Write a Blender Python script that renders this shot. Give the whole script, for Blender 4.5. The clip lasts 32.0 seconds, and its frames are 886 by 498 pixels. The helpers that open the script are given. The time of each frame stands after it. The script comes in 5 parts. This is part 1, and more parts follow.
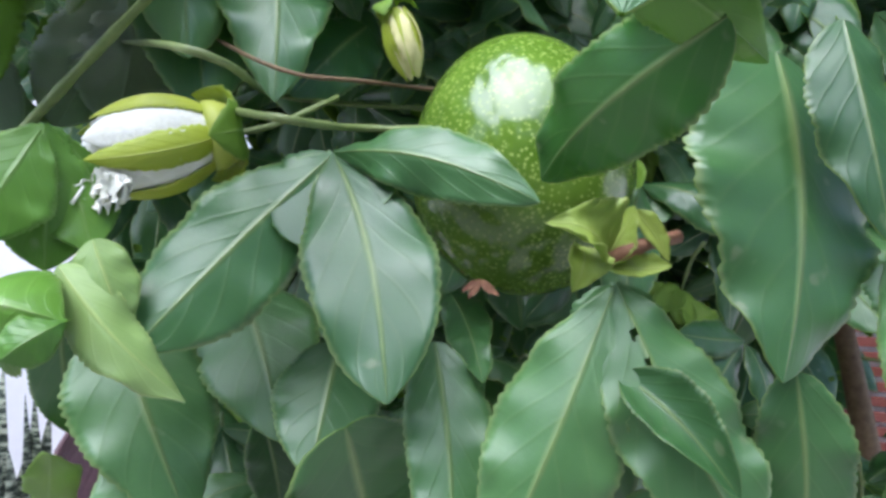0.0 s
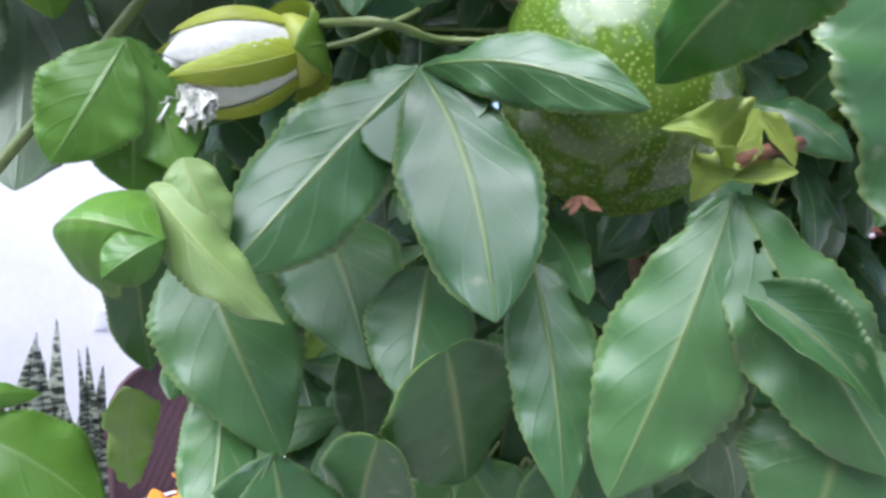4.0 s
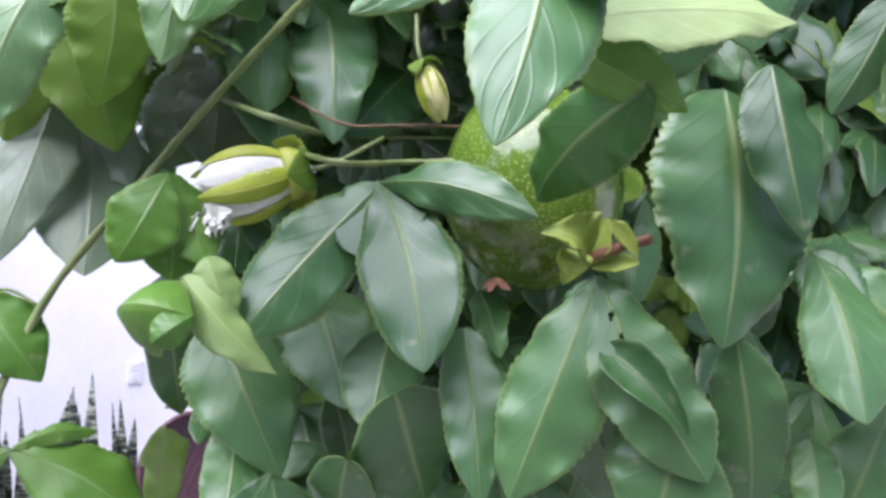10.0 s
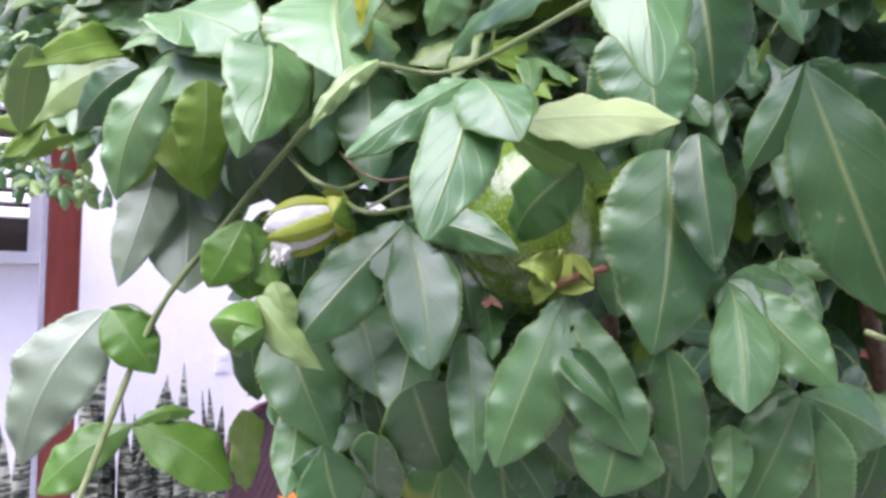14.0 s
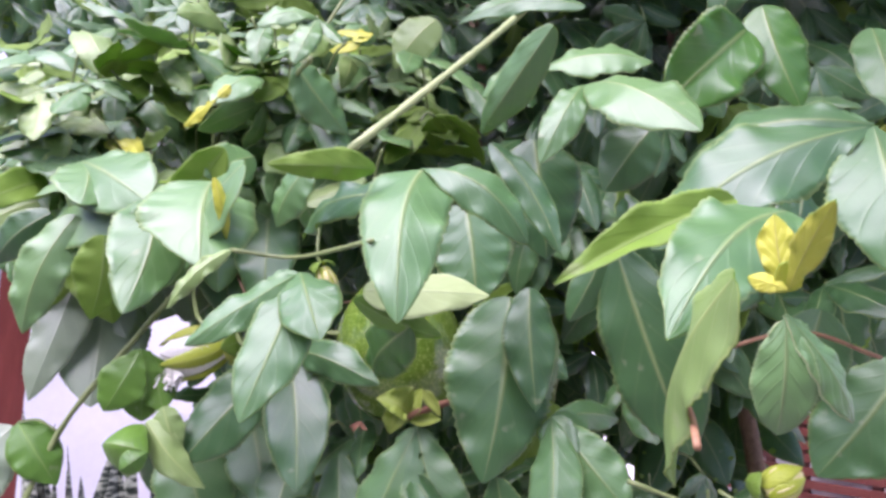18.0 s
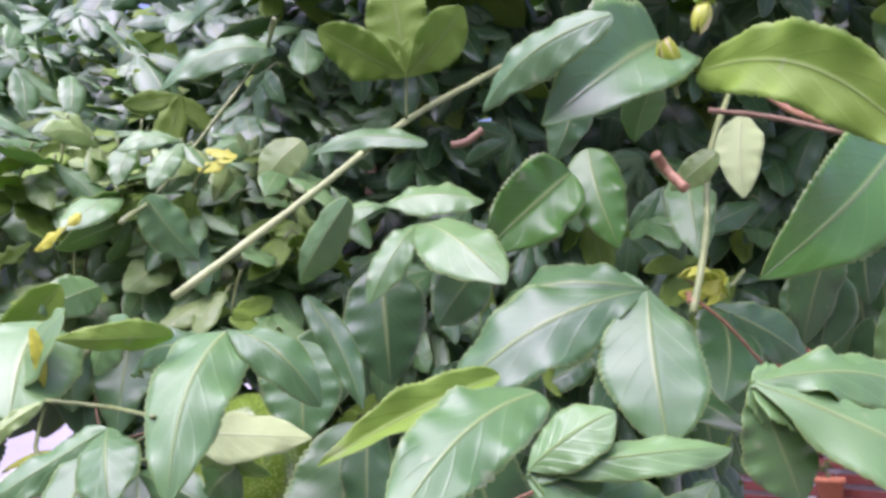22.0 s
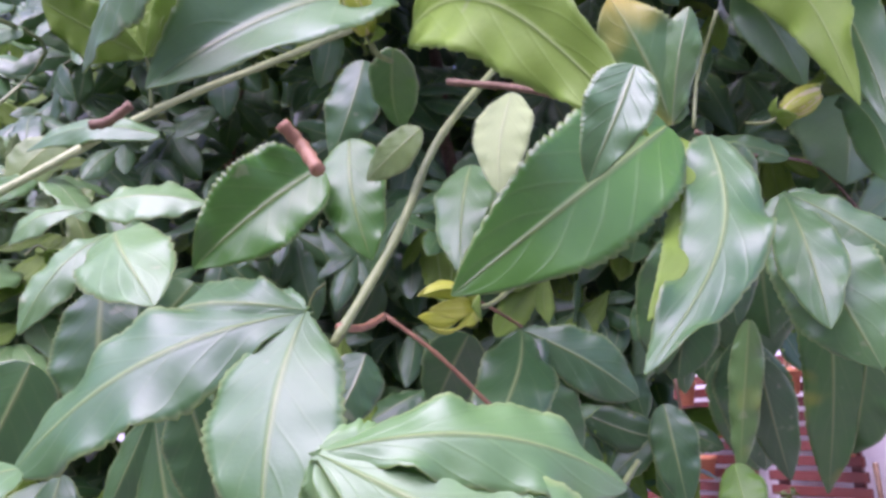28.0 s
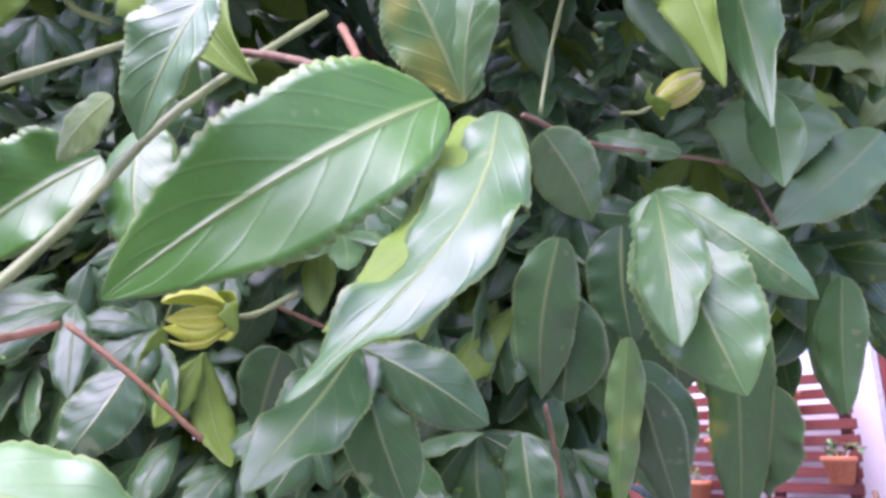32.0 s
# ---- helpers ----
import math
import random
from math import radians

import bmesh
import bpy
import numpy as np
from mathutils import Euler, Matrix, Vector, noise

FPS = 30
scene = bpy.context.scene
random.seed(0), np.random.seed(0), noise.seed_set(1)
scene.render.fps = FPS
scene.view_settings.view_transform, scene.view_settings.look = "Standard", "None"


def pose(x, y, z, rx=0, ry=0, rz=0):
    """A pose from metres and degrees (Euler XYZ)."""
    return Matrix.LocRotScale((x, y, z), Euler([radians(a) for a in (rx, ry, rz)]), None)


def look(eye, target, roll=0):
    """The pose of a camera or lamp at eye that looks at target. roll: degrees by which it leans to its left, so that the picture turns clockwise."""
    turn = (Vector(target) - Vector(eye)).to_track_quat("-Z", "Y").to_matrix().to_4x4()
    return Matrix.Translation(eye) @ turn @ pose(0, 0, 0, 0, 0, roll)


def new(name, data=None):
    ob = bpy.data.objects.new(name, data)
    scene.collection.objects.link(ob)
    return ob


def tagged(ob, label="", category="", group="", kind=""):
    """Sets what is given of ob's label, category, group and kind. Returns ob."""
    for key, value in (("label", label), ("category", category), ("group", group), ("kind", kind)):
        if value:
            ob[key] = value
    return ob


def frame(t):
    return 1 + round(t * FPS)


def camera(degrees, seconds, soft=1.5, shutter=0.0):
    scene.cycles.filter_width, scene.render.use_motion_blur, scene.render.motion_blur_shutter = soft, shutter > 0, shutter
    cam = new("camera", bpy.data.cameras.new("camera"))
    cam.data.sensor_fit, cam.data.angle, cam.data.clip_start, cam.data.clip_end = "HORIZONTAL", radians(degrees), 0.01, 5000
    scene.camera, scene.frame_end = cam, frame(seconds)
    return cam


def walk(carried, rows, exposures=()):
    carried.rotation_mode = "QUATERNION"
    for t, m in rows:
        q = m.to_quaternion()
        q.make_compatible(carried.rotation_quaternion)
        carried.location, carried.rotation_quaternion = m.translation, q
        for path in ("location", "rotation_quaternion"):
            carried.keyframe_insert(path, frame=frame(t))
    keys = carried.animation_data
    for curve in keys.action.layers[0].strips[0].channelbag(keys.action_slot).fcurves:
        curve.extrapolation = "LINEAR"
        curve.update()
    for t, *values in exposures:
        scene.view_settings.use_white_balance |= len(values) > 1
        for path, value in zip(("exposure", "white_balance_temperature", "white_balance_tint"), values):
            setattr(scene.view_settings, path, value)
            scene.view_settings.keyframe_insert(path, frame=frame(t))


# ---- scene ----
cam = camera(63.5, 32.0, soft=3.2)
# seconds, eye in metres, then yaw to the left, pitch up and roll in degrees
ROWS = [
    (0, 0.0503, -0.0522, 1.4933, 12.23, 4.60, 1.43),
    (0.5, 0.0505, -0.0512, 1.4846, 12.11, 4.09, 1.70),
    (1, 0.0484, -0.0498, 1.4818, 11.57, 2.37, 1.50),
    (1.5, 0.0457, -0.0490, 1.4813, 11.50, 0.89, 1.02),
    (2, 0.0415, -0.0455, 1.4792, 11.60, -0.08, 1.02),
    (2.5, 0.0363, -0.0454, 1.4793, 12.34, -0.33, 1.04),
    (3, 0.0325, -0.0434, 1.4773, 13.19, -0.17, 1.10),
    (3.5, 0.0277, -0.0442, 1.4779, 14.71, -0.16, 0.76),
    (4, 0.0213, -0.0430, 1.4787, 14.81, 0.91, 0.52),
    (4.5, 0.0148, -0.0424, 1.4791, 14.68, 2.52, 0.65),
    (6.5, 0.0173, -0.0510, 1.4662, 14.03, 4.62, 0.63),
    (7, 0.0250, -0.0654, 1.4738, 13.51, 4.06, -1.55),
    (7.5, 0.0355, -0.0745, 1.4708, 13.44, 4.49, -1.12),
    (8, 0.0455, -0.0845, 1.4743, 13.89, 4.76, -1.25),
    (8.5, 0.0539, -0.0969, 1.4786, 14.56, 4.80, -1.61),
    (9, 0.0653, -0.1081, 1.4815, 15.16, 4.75, -1.48),
    (9.5, 0.0783, -0.1192, 1.4822, 16.00, 4.94, -0.61),
    (10, 0.0883, -0.1334, 1.4869, 17.04, 5.00, -0.05),
    (10.5, 0.0966, -0.1461, 1.4881, 18.16, 4.92, -0.28),
    (11, 0.1050, -0.1581, 1.4860, 19.26, 4.59, -0.27),
    (11.5, 0.1153, -0.1682, 1.4858, 20.00, 4.54, 0.18),
    (12, 0.1249, -0.1789, 1.4856, 20.72, 4.36, 0.10),
    (12.5, 0.1321, -0.1883, 1.4833, 21.32, 4.28, 0.55),
    (13, 0.1431, -0.2025, 1.4846, 21.98, 4.27, 0.94),
    (13.5, 0.1553, -0.2163, 1.4893, 22.55, 4.48, 0.84),
    (14, 0.1685, -0.2299, 1.5006, 23.06, 4.39, -0.01),
    (14.5, 0.1814, -0.2418, 1.5110, 23.28, 4.73, -0.66),
    (16.5, 0.2393, -0.2696, 1.5366, 22.43, 6.45, -0.17),
    (17, 0.2503, -0.2725, 1.5429, 21.59, 7.29, 0.25),
    (17.5, 0.2612, -0.2728, 1.5515, 21.17, 7.88, 0.57),
    (18, 0.2700, -0.2736, 1.5581, 20.77, 8.42, 0.53),
    (18.5, 0.2789, -0.2742, 1.5639, 20.25, 8.78, 0.41),
    (19, 0.2870, -0.2760, 1.5692, 20.07, 9.36, 0.56),
    (19.5, 0.2939, -0.2752, 1.5758, 19.30, 10.38, 0.75),
    (20, 0.3037, -0.2750, 1.5846, 18.74, 11.13, 0.55),
    (20.5, 0.3134, -0.2778, 1.5930, 18.26, 11.68, 0.50),
    (21, 0.3261, -0.2801, 1.5999, 17.63, 12.17, 0.31),
    (21.5, 0.3414, -0.2777, 1.6074, 17.10, 12.24, 0.14),
    (22, 0.3531, -0.2771, 1.6107, 16.28, 12.84, -0.25),
    (22.5, 0.3628, -0.2789, 1.6140, 15.44, 12.83, -0.13),
    (23, 0.3775, -0.2782, 1.6175, 15.33, 12.50, -0.45),
    (23.5, 0.3893, -0.2750, 1.6205, 14.41, 12.37, -0.70),
    (24, 0.4000, -0.2627, 1.6204, 13.53, 12.38, -1.39),
    (24.5, 0.4111, -0.2520, 1.6216, 12.76, 12.23, -1.26),
    (25, 0.4257, -0.2356, 1.6222, 12.54, 12.09, -1.50),
    (25.5, 0.4267, -0.2128, 1.6226, 11.47, 12.48, -1.92),
    (27.5, 0.4793, -0.1424, 1.6276, 15.09, 14.52, -1.36),
    (28, 0.4870, -0.1283, 1.6267, 15.55, 14.68, -0.99),
    (28.5, 0.4977, -0.1139, 1.6250, 15.72, 14.82, 0.33),
    (29, 0.5041, -0.1026, 1.6261, 15.38, 15.41, 0.41),
    (29.5, 0.5131, -0.0942, 1.6294, 15.53, 15.67, -0.22),
    (30, 0.5229, -0.0836, 1.6337, 15.76, 15.83, -0.14),
    (30.5, 0.5349, -0.0731, 1.6362, 15.91, 15.97, -0.33),
    (31, 0.5466, -0.0606, 1.6358, 15.76, 16.21, -0.59),
    (31.5, 0.5622, -0.0474, 1.6336, 15.95, 16.56, -0.30),
    (32, 0.5852, -0.0355, 1.6331, 16.86, 16.11, -0.25),
]
walk(cam, [(t, pose(x, y, z, 90 + pitch, 0, yaw) @ pose(0, 0, 0, 0, 0, roll)) for t, x, y, z, yaw, pitch, roll in ROWS],
     [(0, 1.43, 5750, 14), (2, 1.52, 5750, 17), (4, 1.44, 5750, 19), (9, 1.38, 5850, 25), (17, 1.38, 5950, 42), (23, 1.24, 5900, 52), (28, 1.3, 5750, 60), (32, 1.72, 5700, 58)])

# ---- light ----
world = bpy.data.worlds.new("sky")
scene.world = world
world.use_nodes = True
wn = world.node_tree
sky = wn.nodes.new("ShaderNodeTexSky")
sky.sky_type, sky.sun_disc = "NISHITA", False
sky.sun_elevation, sky.sun_rotation = radians(60), radians(196)
sky.air_density, sky.dust_density = 1.0, 3.0
wn.nodes["Background"].inputs["Strength"].default_value = 0.138
wn.links.new(sky.outputs[0], wn.nodes["Background"].inputs["Color"])
sun = new("sun", bpy.data.lights.new("sun", "SUN"))
sun.data.energy, sun.data.angle, sun.data.color = 3.05, radians(65), (0.97, 0.98, 1.0)
sun.matrix_world = look((0, 0, 0), (-math.sin(radians(196)) * math.cos(radians(60)), -math.cos(radians(196)) * math.cos(radians(60)), -math.sin(radians(60))))


# ---- materials ----
def nodes_of(name):
    m = bpy.data.materials.new(name)
    m.use_nodes = True
    t = m.node_tree
    return m, t, t.nodes["Principled BSDF"]


def val(t, op, a, b=None, c=None):
    n = t.nodes.new("ShaderNodeMath")
    n.operation = op
    for i, s in enumerate((a, b, c)):
        if s is None:
            continue
        if isinstance(s, (int, float)):
            n.inputs[i].default_value = s
        else:
            t.links.new(s, n.inputs[i])
    return n.outputs[0]


def ramp(t, fac, stops):
    n = t.nodes.new("ShaderNodeValToRGB")
    while len(n.color_ramp.elements) < len(stops):
        n.color_ramp.elements.new(0.5)
    for e, (p, c) in zip(n.color_ramp.elements, stops):
        e.position, e.color = p, (*c, 1)
    t.links.new(fac, n.inputs[0])
    return n.outputs[0]


def mixc(t, fac, a, b, mode="MIX"):
    n = t.nodes.new("ShaderNodeMix")
    n.data_type, n.blend_type = "RGBA", mode
    for s, i in ((fac, 0), (a, 6), (b, 7)):
        if isinstance(s, (int, float)):
            n.inputs[i].default_value = s
        elif isinstance(s, tuple):
            n.inputs[i].default_value = (*s, 1)
        else:
            t.links.new(s, n.inputs[i])
    return n.outputs[2]


def noise_of(t, scale, detail=4, rough=0.6, coord="Object", stretch=None):
    tc = t.nodes.new("ShaderNodeTexCoord")
    src = tc.outputs[coord]
    if stretch:
        mp = t.nodes.new("ShaderNodeMapping")
        mp.inputs["Scale"].default_value = stretch
        t.links.new(src, mp.inputs[0])
        src = mp.outputs[0]
    n = t.nodes.new("ShaderNodeTexNoise")
    n.inputs["Scale"].default_value, n.inputs["Detail"].default_value, n.inputs["Roughness"].default_value = scale, detail, rough
    t.links.new(src, n.inputs["Vector"])
    return n.outputs[0]


def bump_to(t, p, height, strength=0.3, dist=0.002):
    b = t.nodes.new("ShaderNodeBump")
    b.inputs["Strength"].default_value, b.inputs["Distance"].default_value = strength, dist
    t.links.new(height, b.inputs["Height"])
    t.links.new(b.outputs[0], p.inputs["Normal"])


def plain(name, dark, light, scale, rough=0.6, bump=0.2, metal=0.0, stretch=None, dist=0.002):
    m, t, p = nodes_of(name)
    n = noise_of(t, scale, 6, 0.65, stretch=stretch)
    big = noise_of(t, scale * 0.13, 3, 0.5)
    c = ramp(t, n, [(0.3, dark), (0.7, light)])
    c = mixc(t, val(t, "MULTIPLY", big, 0.35), c, tuple(0.6 * a for a in dark))
    t.links.new(c, p.inputs["Base Color"])
    p.inputs["Roughness"].default_value, p.inputs["Metallic"].default_value = rough, metal
    bump_to(t, p, n, bump, dist)
    return m


def leaf_stuff(name, low, high, vein, rough, sheer, gloss=0.5, yellow=None):
    """A leaf's face: midrib, side veins, blotches of tone, a soft sheen and a little light let through. UV: along the lobe and across it."""
    m, t, p = nodes_of(name)
    uv = t.nodes.new("ShaderNodeUVMap")
    sep = t.nodes.new("ShaderNodeSeparateXYZ")
    t.links.new(uv.outputs[0], sep.inputs[0])
    u, v = sep.outputs[0], val(t, "ABSOLUTE", val(t, "MULTIPLY_ADD", sep.outputs[1], 2.0, -1.0))
    info = t.nodes.new("ShaderNodeObjectInfo")
    geo = t.nodes.new("ShaderNodeNewGeometry")
    isl = val(t, "FRACT", val(t, "ADD", info.outputs["Random"], geo.outputs["Random Per Island"]))
    wob = noise_of(t, 18, 3)
    phase = val(t, "ADD", val(t, "MULTIPLY_ADD", v, -2.1, val(t, "MULTIPLY", u, 6.0)), val(t, "MULTIPLY", wob, 0.5))
    phase = val(t, "ADD", phase, val(t, "MULTIPLY", val(t, "GREATER_THAN", sep.outputs[1], 0.5), 0.5))
    line = val(t, "ABSOLUTE", val(t, "MULTIPLY_ADD", val(t, "FRACT", phase), 2.0, -1.0))
    side = val(t, "SMOOTH_MIN", 1.0, val(t, "MULTIPLY", line, 5.0), 0.5)
    mid = val(t, "SMOOTH_MIN", 1.0, val(t, "MULTIPLY", v, val(t, "MULTIPLY_ADD", u, 10.0, 9.0)), 0.4)
    fine = noise_of(t, 160, 4, 0.7)
    blot = noise_of(t, 22, 4, 0.6)
    tone = val(t, "MULTIPLY_ADD", isl, 0.55, val(t, "MULTIPLY_ADD", blot, 0.6, -0.1))
    c = ramp(t, tone, [(0.1, low), (0.85, high)])
    if yellow:
        c = mixc(t, ramp(t, noise_of(t, 9, 3), [(0.58, (0, 0, 0)), (0.72, (1, 1, 1))]), c, yellow)
    c = mixc(t, val(t, "MULTIPLY", val(t, "SUBTRACT", 1.0, side), 0.08), c, vein)
    c = mixc(t, val(t, "MULTIPLY", val(t, "SUBTRACT", 1.0, mid), 0.75), c, vein)
    c = mixc(t, val(t, "MULTIPLY", fine, 0.25), c, tuple(0.45 * a for a in low))
    spots = ramp(t, noise_of(t, 75, 2, 0.4), [(0.7, (0, 0, 0)), (0.76, (1, 1, 1))])
    c = mixc(t, val(t, "MULTIPLY", spots, 0.35), c, (0.33, 0.36, 0.2))
    edge = ramp(t, v, [(0.91, (0, 0, 0)), (1.0, (1, 1, 1))])
    c = mixc(t, val(t, "MULTIPLY", edge, 0.6), c, vein)
    t.links.new(c, p.inputs["Base Color"])
    t.links.new(val(t, "MULTIPLY_ADD", blot, 0.22, rough - 0.1), p.inputs["Roughness"])
    p.inputs["Specular IOR Level"].default_value = gloss
    relief = val(t, "ADD", val(t, "MULTIPLY", side, -0.16), val(t, "ADD", val(t, "MULTIPLY", mid, -0.8), val(t, "MULTIPLY", fine, 0.25)))
    swell = val(t, "MULTIPLY", val(t, "SINE", val(t, "MULTIPLY", phase, 6.283)), 0.06)
    bump_to(t, p, val(t, "ADD", relief, swell), 0.5, 0.0014)
    tr = t.nodes.new("ShaderNodeBsdfTranslucent")
    t.links.new(mixc(t, 0.6, c, (0.25, 0.5, 0.04)), tr.inputs[0])
    mx = t.nodes.new("ShaderNodeMixShader")
    mx.inputs[0].default_value = sheer
    t.links.new(p.outputs[0], mx.inputs[1])
    t.links.new(tr.outputs[0], mx.inputs[2])
    t.links.new(mx.outputs[0], t.nodes["Material Output"].inputs[0])
    return m


VEIN = (0.28, 0.36, 0.12)
LEAF = {
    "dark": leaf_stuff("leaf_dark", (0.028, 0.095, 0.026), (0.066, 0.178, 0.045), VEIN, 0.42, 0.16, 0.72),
    "mid": leaf_stuff("leaf_mid", (0.05, 0.142, 0.04), (0.108, 0.245, 0.072), VEIN, 0.42, 0.2, 0.72),
    "deep": leaf_stuff("leaf_deep", (0.03, 0.12, 0.014), (0.072, 0.21, 0.03), VEIN, 0.34, 0.16, 0.5),
    # grey-green base colour paints in the sky sheen on leaves at the left
    "sheen_grey": leaf_stuff("leaf_painted_sheen", (0.2, 0.28, 0.16), (0.3, 0.38, 0.24), (0.34, 0.42, 0.26), 0.45, 0.22, 0.7),
    # lighter green, also standing in for light on leaves under open sky
    "fresh_lit": leaf_stuff("leaf_fresh_lit", (0.08, 0.2, 0.05), (0.155, 0.31, 0.095), VEIN, 0.43, 0.22, 0.8),
    "sap": leaf_stuff("leaf_sap_green", (0.07, 0.19, 0.02), (0.14, 0.3, 0.035), (0.24, 0.38, 0.1), 0.42, 0.25, 0.5),
    "lime": leaf_stuff("leaf_lime", (0.18, 0.31, 0.07), (0.3, 0.43, 0.14), (0.45, 0.55, 0.18), 0.42, 0.25, 0.6),
    "gold": leaf_stuff("leaf_gold", (0.42, 0.48, 0.03), (0.6, 0.6, 0.06), (0.6, 0.55, 0.15), 0.45, 0.25),
    "old": leaf_stuff("leaf_old", (0.045, 0.15, 0.035), (0.13, 0.26, 0.07), VEIN, 0.36, 0.18, 0.6, yellow=(0.5, 0.44, 0.06)),
}
UNDER = leaf_stuff("leaf_underside", (0.155, 0.28, 0.03), (0.26, 0.42, 0.06), (0.3, 0.42, 0.12), 0.55, 0.4, 0.35)
PALE = leaf_stuff("leaf_pale_underside", (0.33, 0.45, 0.17), (0.45, 0.56, 0.25), (0.45, 0.54, 0.28), 0.6, 0.2, 0.3)
STEM = plain("green_stem", (0.12, 0.17, 0.045), (0.24, 0.3, 0.1), 90, 0.5, 0.3)
OLDSTEM = plain("woody_stem", (0.12, 0.07, 0.035), (0.26, 0.17, 0.09), 120, 0.75, 0.5)
PALESTEM = plain("pale_green_stem", (0.26, 0.34, 0.12), (0.4, 0.46, 0.19), 90, 0.5, 0.3)
RUST = plain("reddish_petiole", (0.2, 0.09, 0.04), (0.34, 0.2, 0.09), 120, 0.6, 0.3)


# ---- mesh helpers ----
def mesh_of(name, verts, faces, mats, index=None, uvs=None, smooth=True):
    me = bpy.data.meshes.new(name)
    me.from_pydata(verts, [], faces)
    for m in mats:
        me.materials.append(m)
    if index is not None:
        me.polygons.foreach_set("material_index", index)
    if smooth:
        me.polygons.foreach_set("use_smooth", [True] * len(faces))
    if uvs is not None:
        lay = me.uv_layers.new(name="UVMap")
        loops = np.empty(len(me.loops), dtype=np.int32)
        me.loops.foreach_get("vertex_index", loops)
        lay.data.foreach_set("uv", np.asarray(uvs, dtype=np.float32)[loops].ravel())
    me.update()
    return me


def thing(name, label, category, group="", kind="", at=(0, 0, 0)):
    ob = new(name)
    ob.location = at
    ob.empty_display_size = 0.01
    return tagged(ob, label, category, group, kind)


def part_mesh(name, me, parent, label=""):
    ob = new(name, me)
    ob.parent = parent
    if parent is not None and parent.parent is None:
        ob.matrix_parent_inverse = parent.matrix_basis.inverted()
    return tagged(ob, label) if label else ob


def part(name, bm, material, parent, label=""):
    """Links a bmesh, in world places, as one mesh object under a thing or a part."""
    me = bpy.data.meshes.new(name)
    bm.to_mesh(me)
    bm.free()
    for m in material if isinstance(material, (list, tuple)) else (material,):
        me.materials.append(m)
    return part_mesh(name, me, parent, label)


def lone(name, bm, material, label, category, group="", kind=""):
    ob = part(name, bm, material, None)
    return tagged(ob, label, category, group, kind)


def box(bm, m, size, bevel=0.0):
    """A bevelled block of that size, its middle at the pose m."""
    got = bmesh.ops.create_cube(bm, size=1.0, matrix=m @ Matrix.Diagonal((*size, 1)))
    if bevel:
        edges = list({e for v in got["verts"] for e in v.link_edges})
        bmesh.ops.bevel(bm, geom=edges, offset=bevel, segments=2, affect="EDGES", profile=0.6)
    return bm


def tube_geo(points, radii, sides=8):
    """Vertices and faces of a round stem along points."""
    pts = [Vector(p) for p in points]
    verts, faces = [], []
    n = len(pts)
    up = Vector((0.3, 0.2, 1)).normalized()
    for i, p in enumerate(pts):
        d = (pts[min(i + 1, n - 1)] - pts[max(i - 1, 0)]).normalized()
        a = d.cross(up)
        if a.length < 0.05:
            a = d.cross(Vector((1, 0, 0)))
        a.normalize()
        b = d.cross(a)
        r = radii[i] if isinstance(radii, (list, tuple)) else radii
        for k in range(sides):
            w = 2 * math.pi * k / sides
            verts.append(p + r * (math.cos(w) * a + math.sin(w) * b))
    for i in range(n - 1):
        for k in range(sides):
            q = (k + 1) % sides
            faces.append((i * sides + k, i * sides + q, (i + 1) * sides + q, (i + 1) * sides + k))
    faces.append(tuple(range(sides))[::-1])
    faces.append(tuple((n - 1) * sides + k for k in range(sides)))
    return verts, faces


def smooth_line(points, steps=6, wobble=0.0, seed=0):
    """A rounded line through points (Catmull-Rom)."""
    rnd = random.Random(seed)
    p = [Vector(q) for q in points]
    p = [2 * p[0] - p[1]] + p + [2 * p[-1] - p[-2]]
    out = []
    for i in range(1, len(p) - 2):
        for k in range(steps):
            t = k / steps
            a = 0.5 * (2 * p[i] + (p[i + 1] - p[i - 1]) * t + (2 * p[i - 1] - 5 * p[i] + 4 * p[i + 1] - p[i + 2]) * t * t + (3 * p[i] - p[i - 1] - 3 * p[i + 1] + p[i + 2]) * t ** 3)
            out.append(a + Vector([rnd.uniform(-wobble, wobble) for _ in range(3)]))
    return out + [p[-2]]


def tube(name, points, radius, material, parent, steps=6, taper=1.0, wobble=0.0, label="", sides=8):
    line = smooth_line(points, steps, wobble, len(points)) if len(points) > 2 else [Vector(q) for q in points]
    n = len(line)
    v, f = tube_geo(line, [radius * (1 + (taper - 1) * i / (n - 1)) * (1 + 0.12 * math.sin(i * 2.3)) for i in range(n)], sides)
    return part_mesh(name, mesh_of(name, v, f, [material]), parent, label)


SHAPE = {"ovate": (0.62, 0.88), "lobed": (1.08, 0.88), "lance": (0.62, 0.85), "round": (0.45, 0.5), "heart": (0.33, 0.75)}


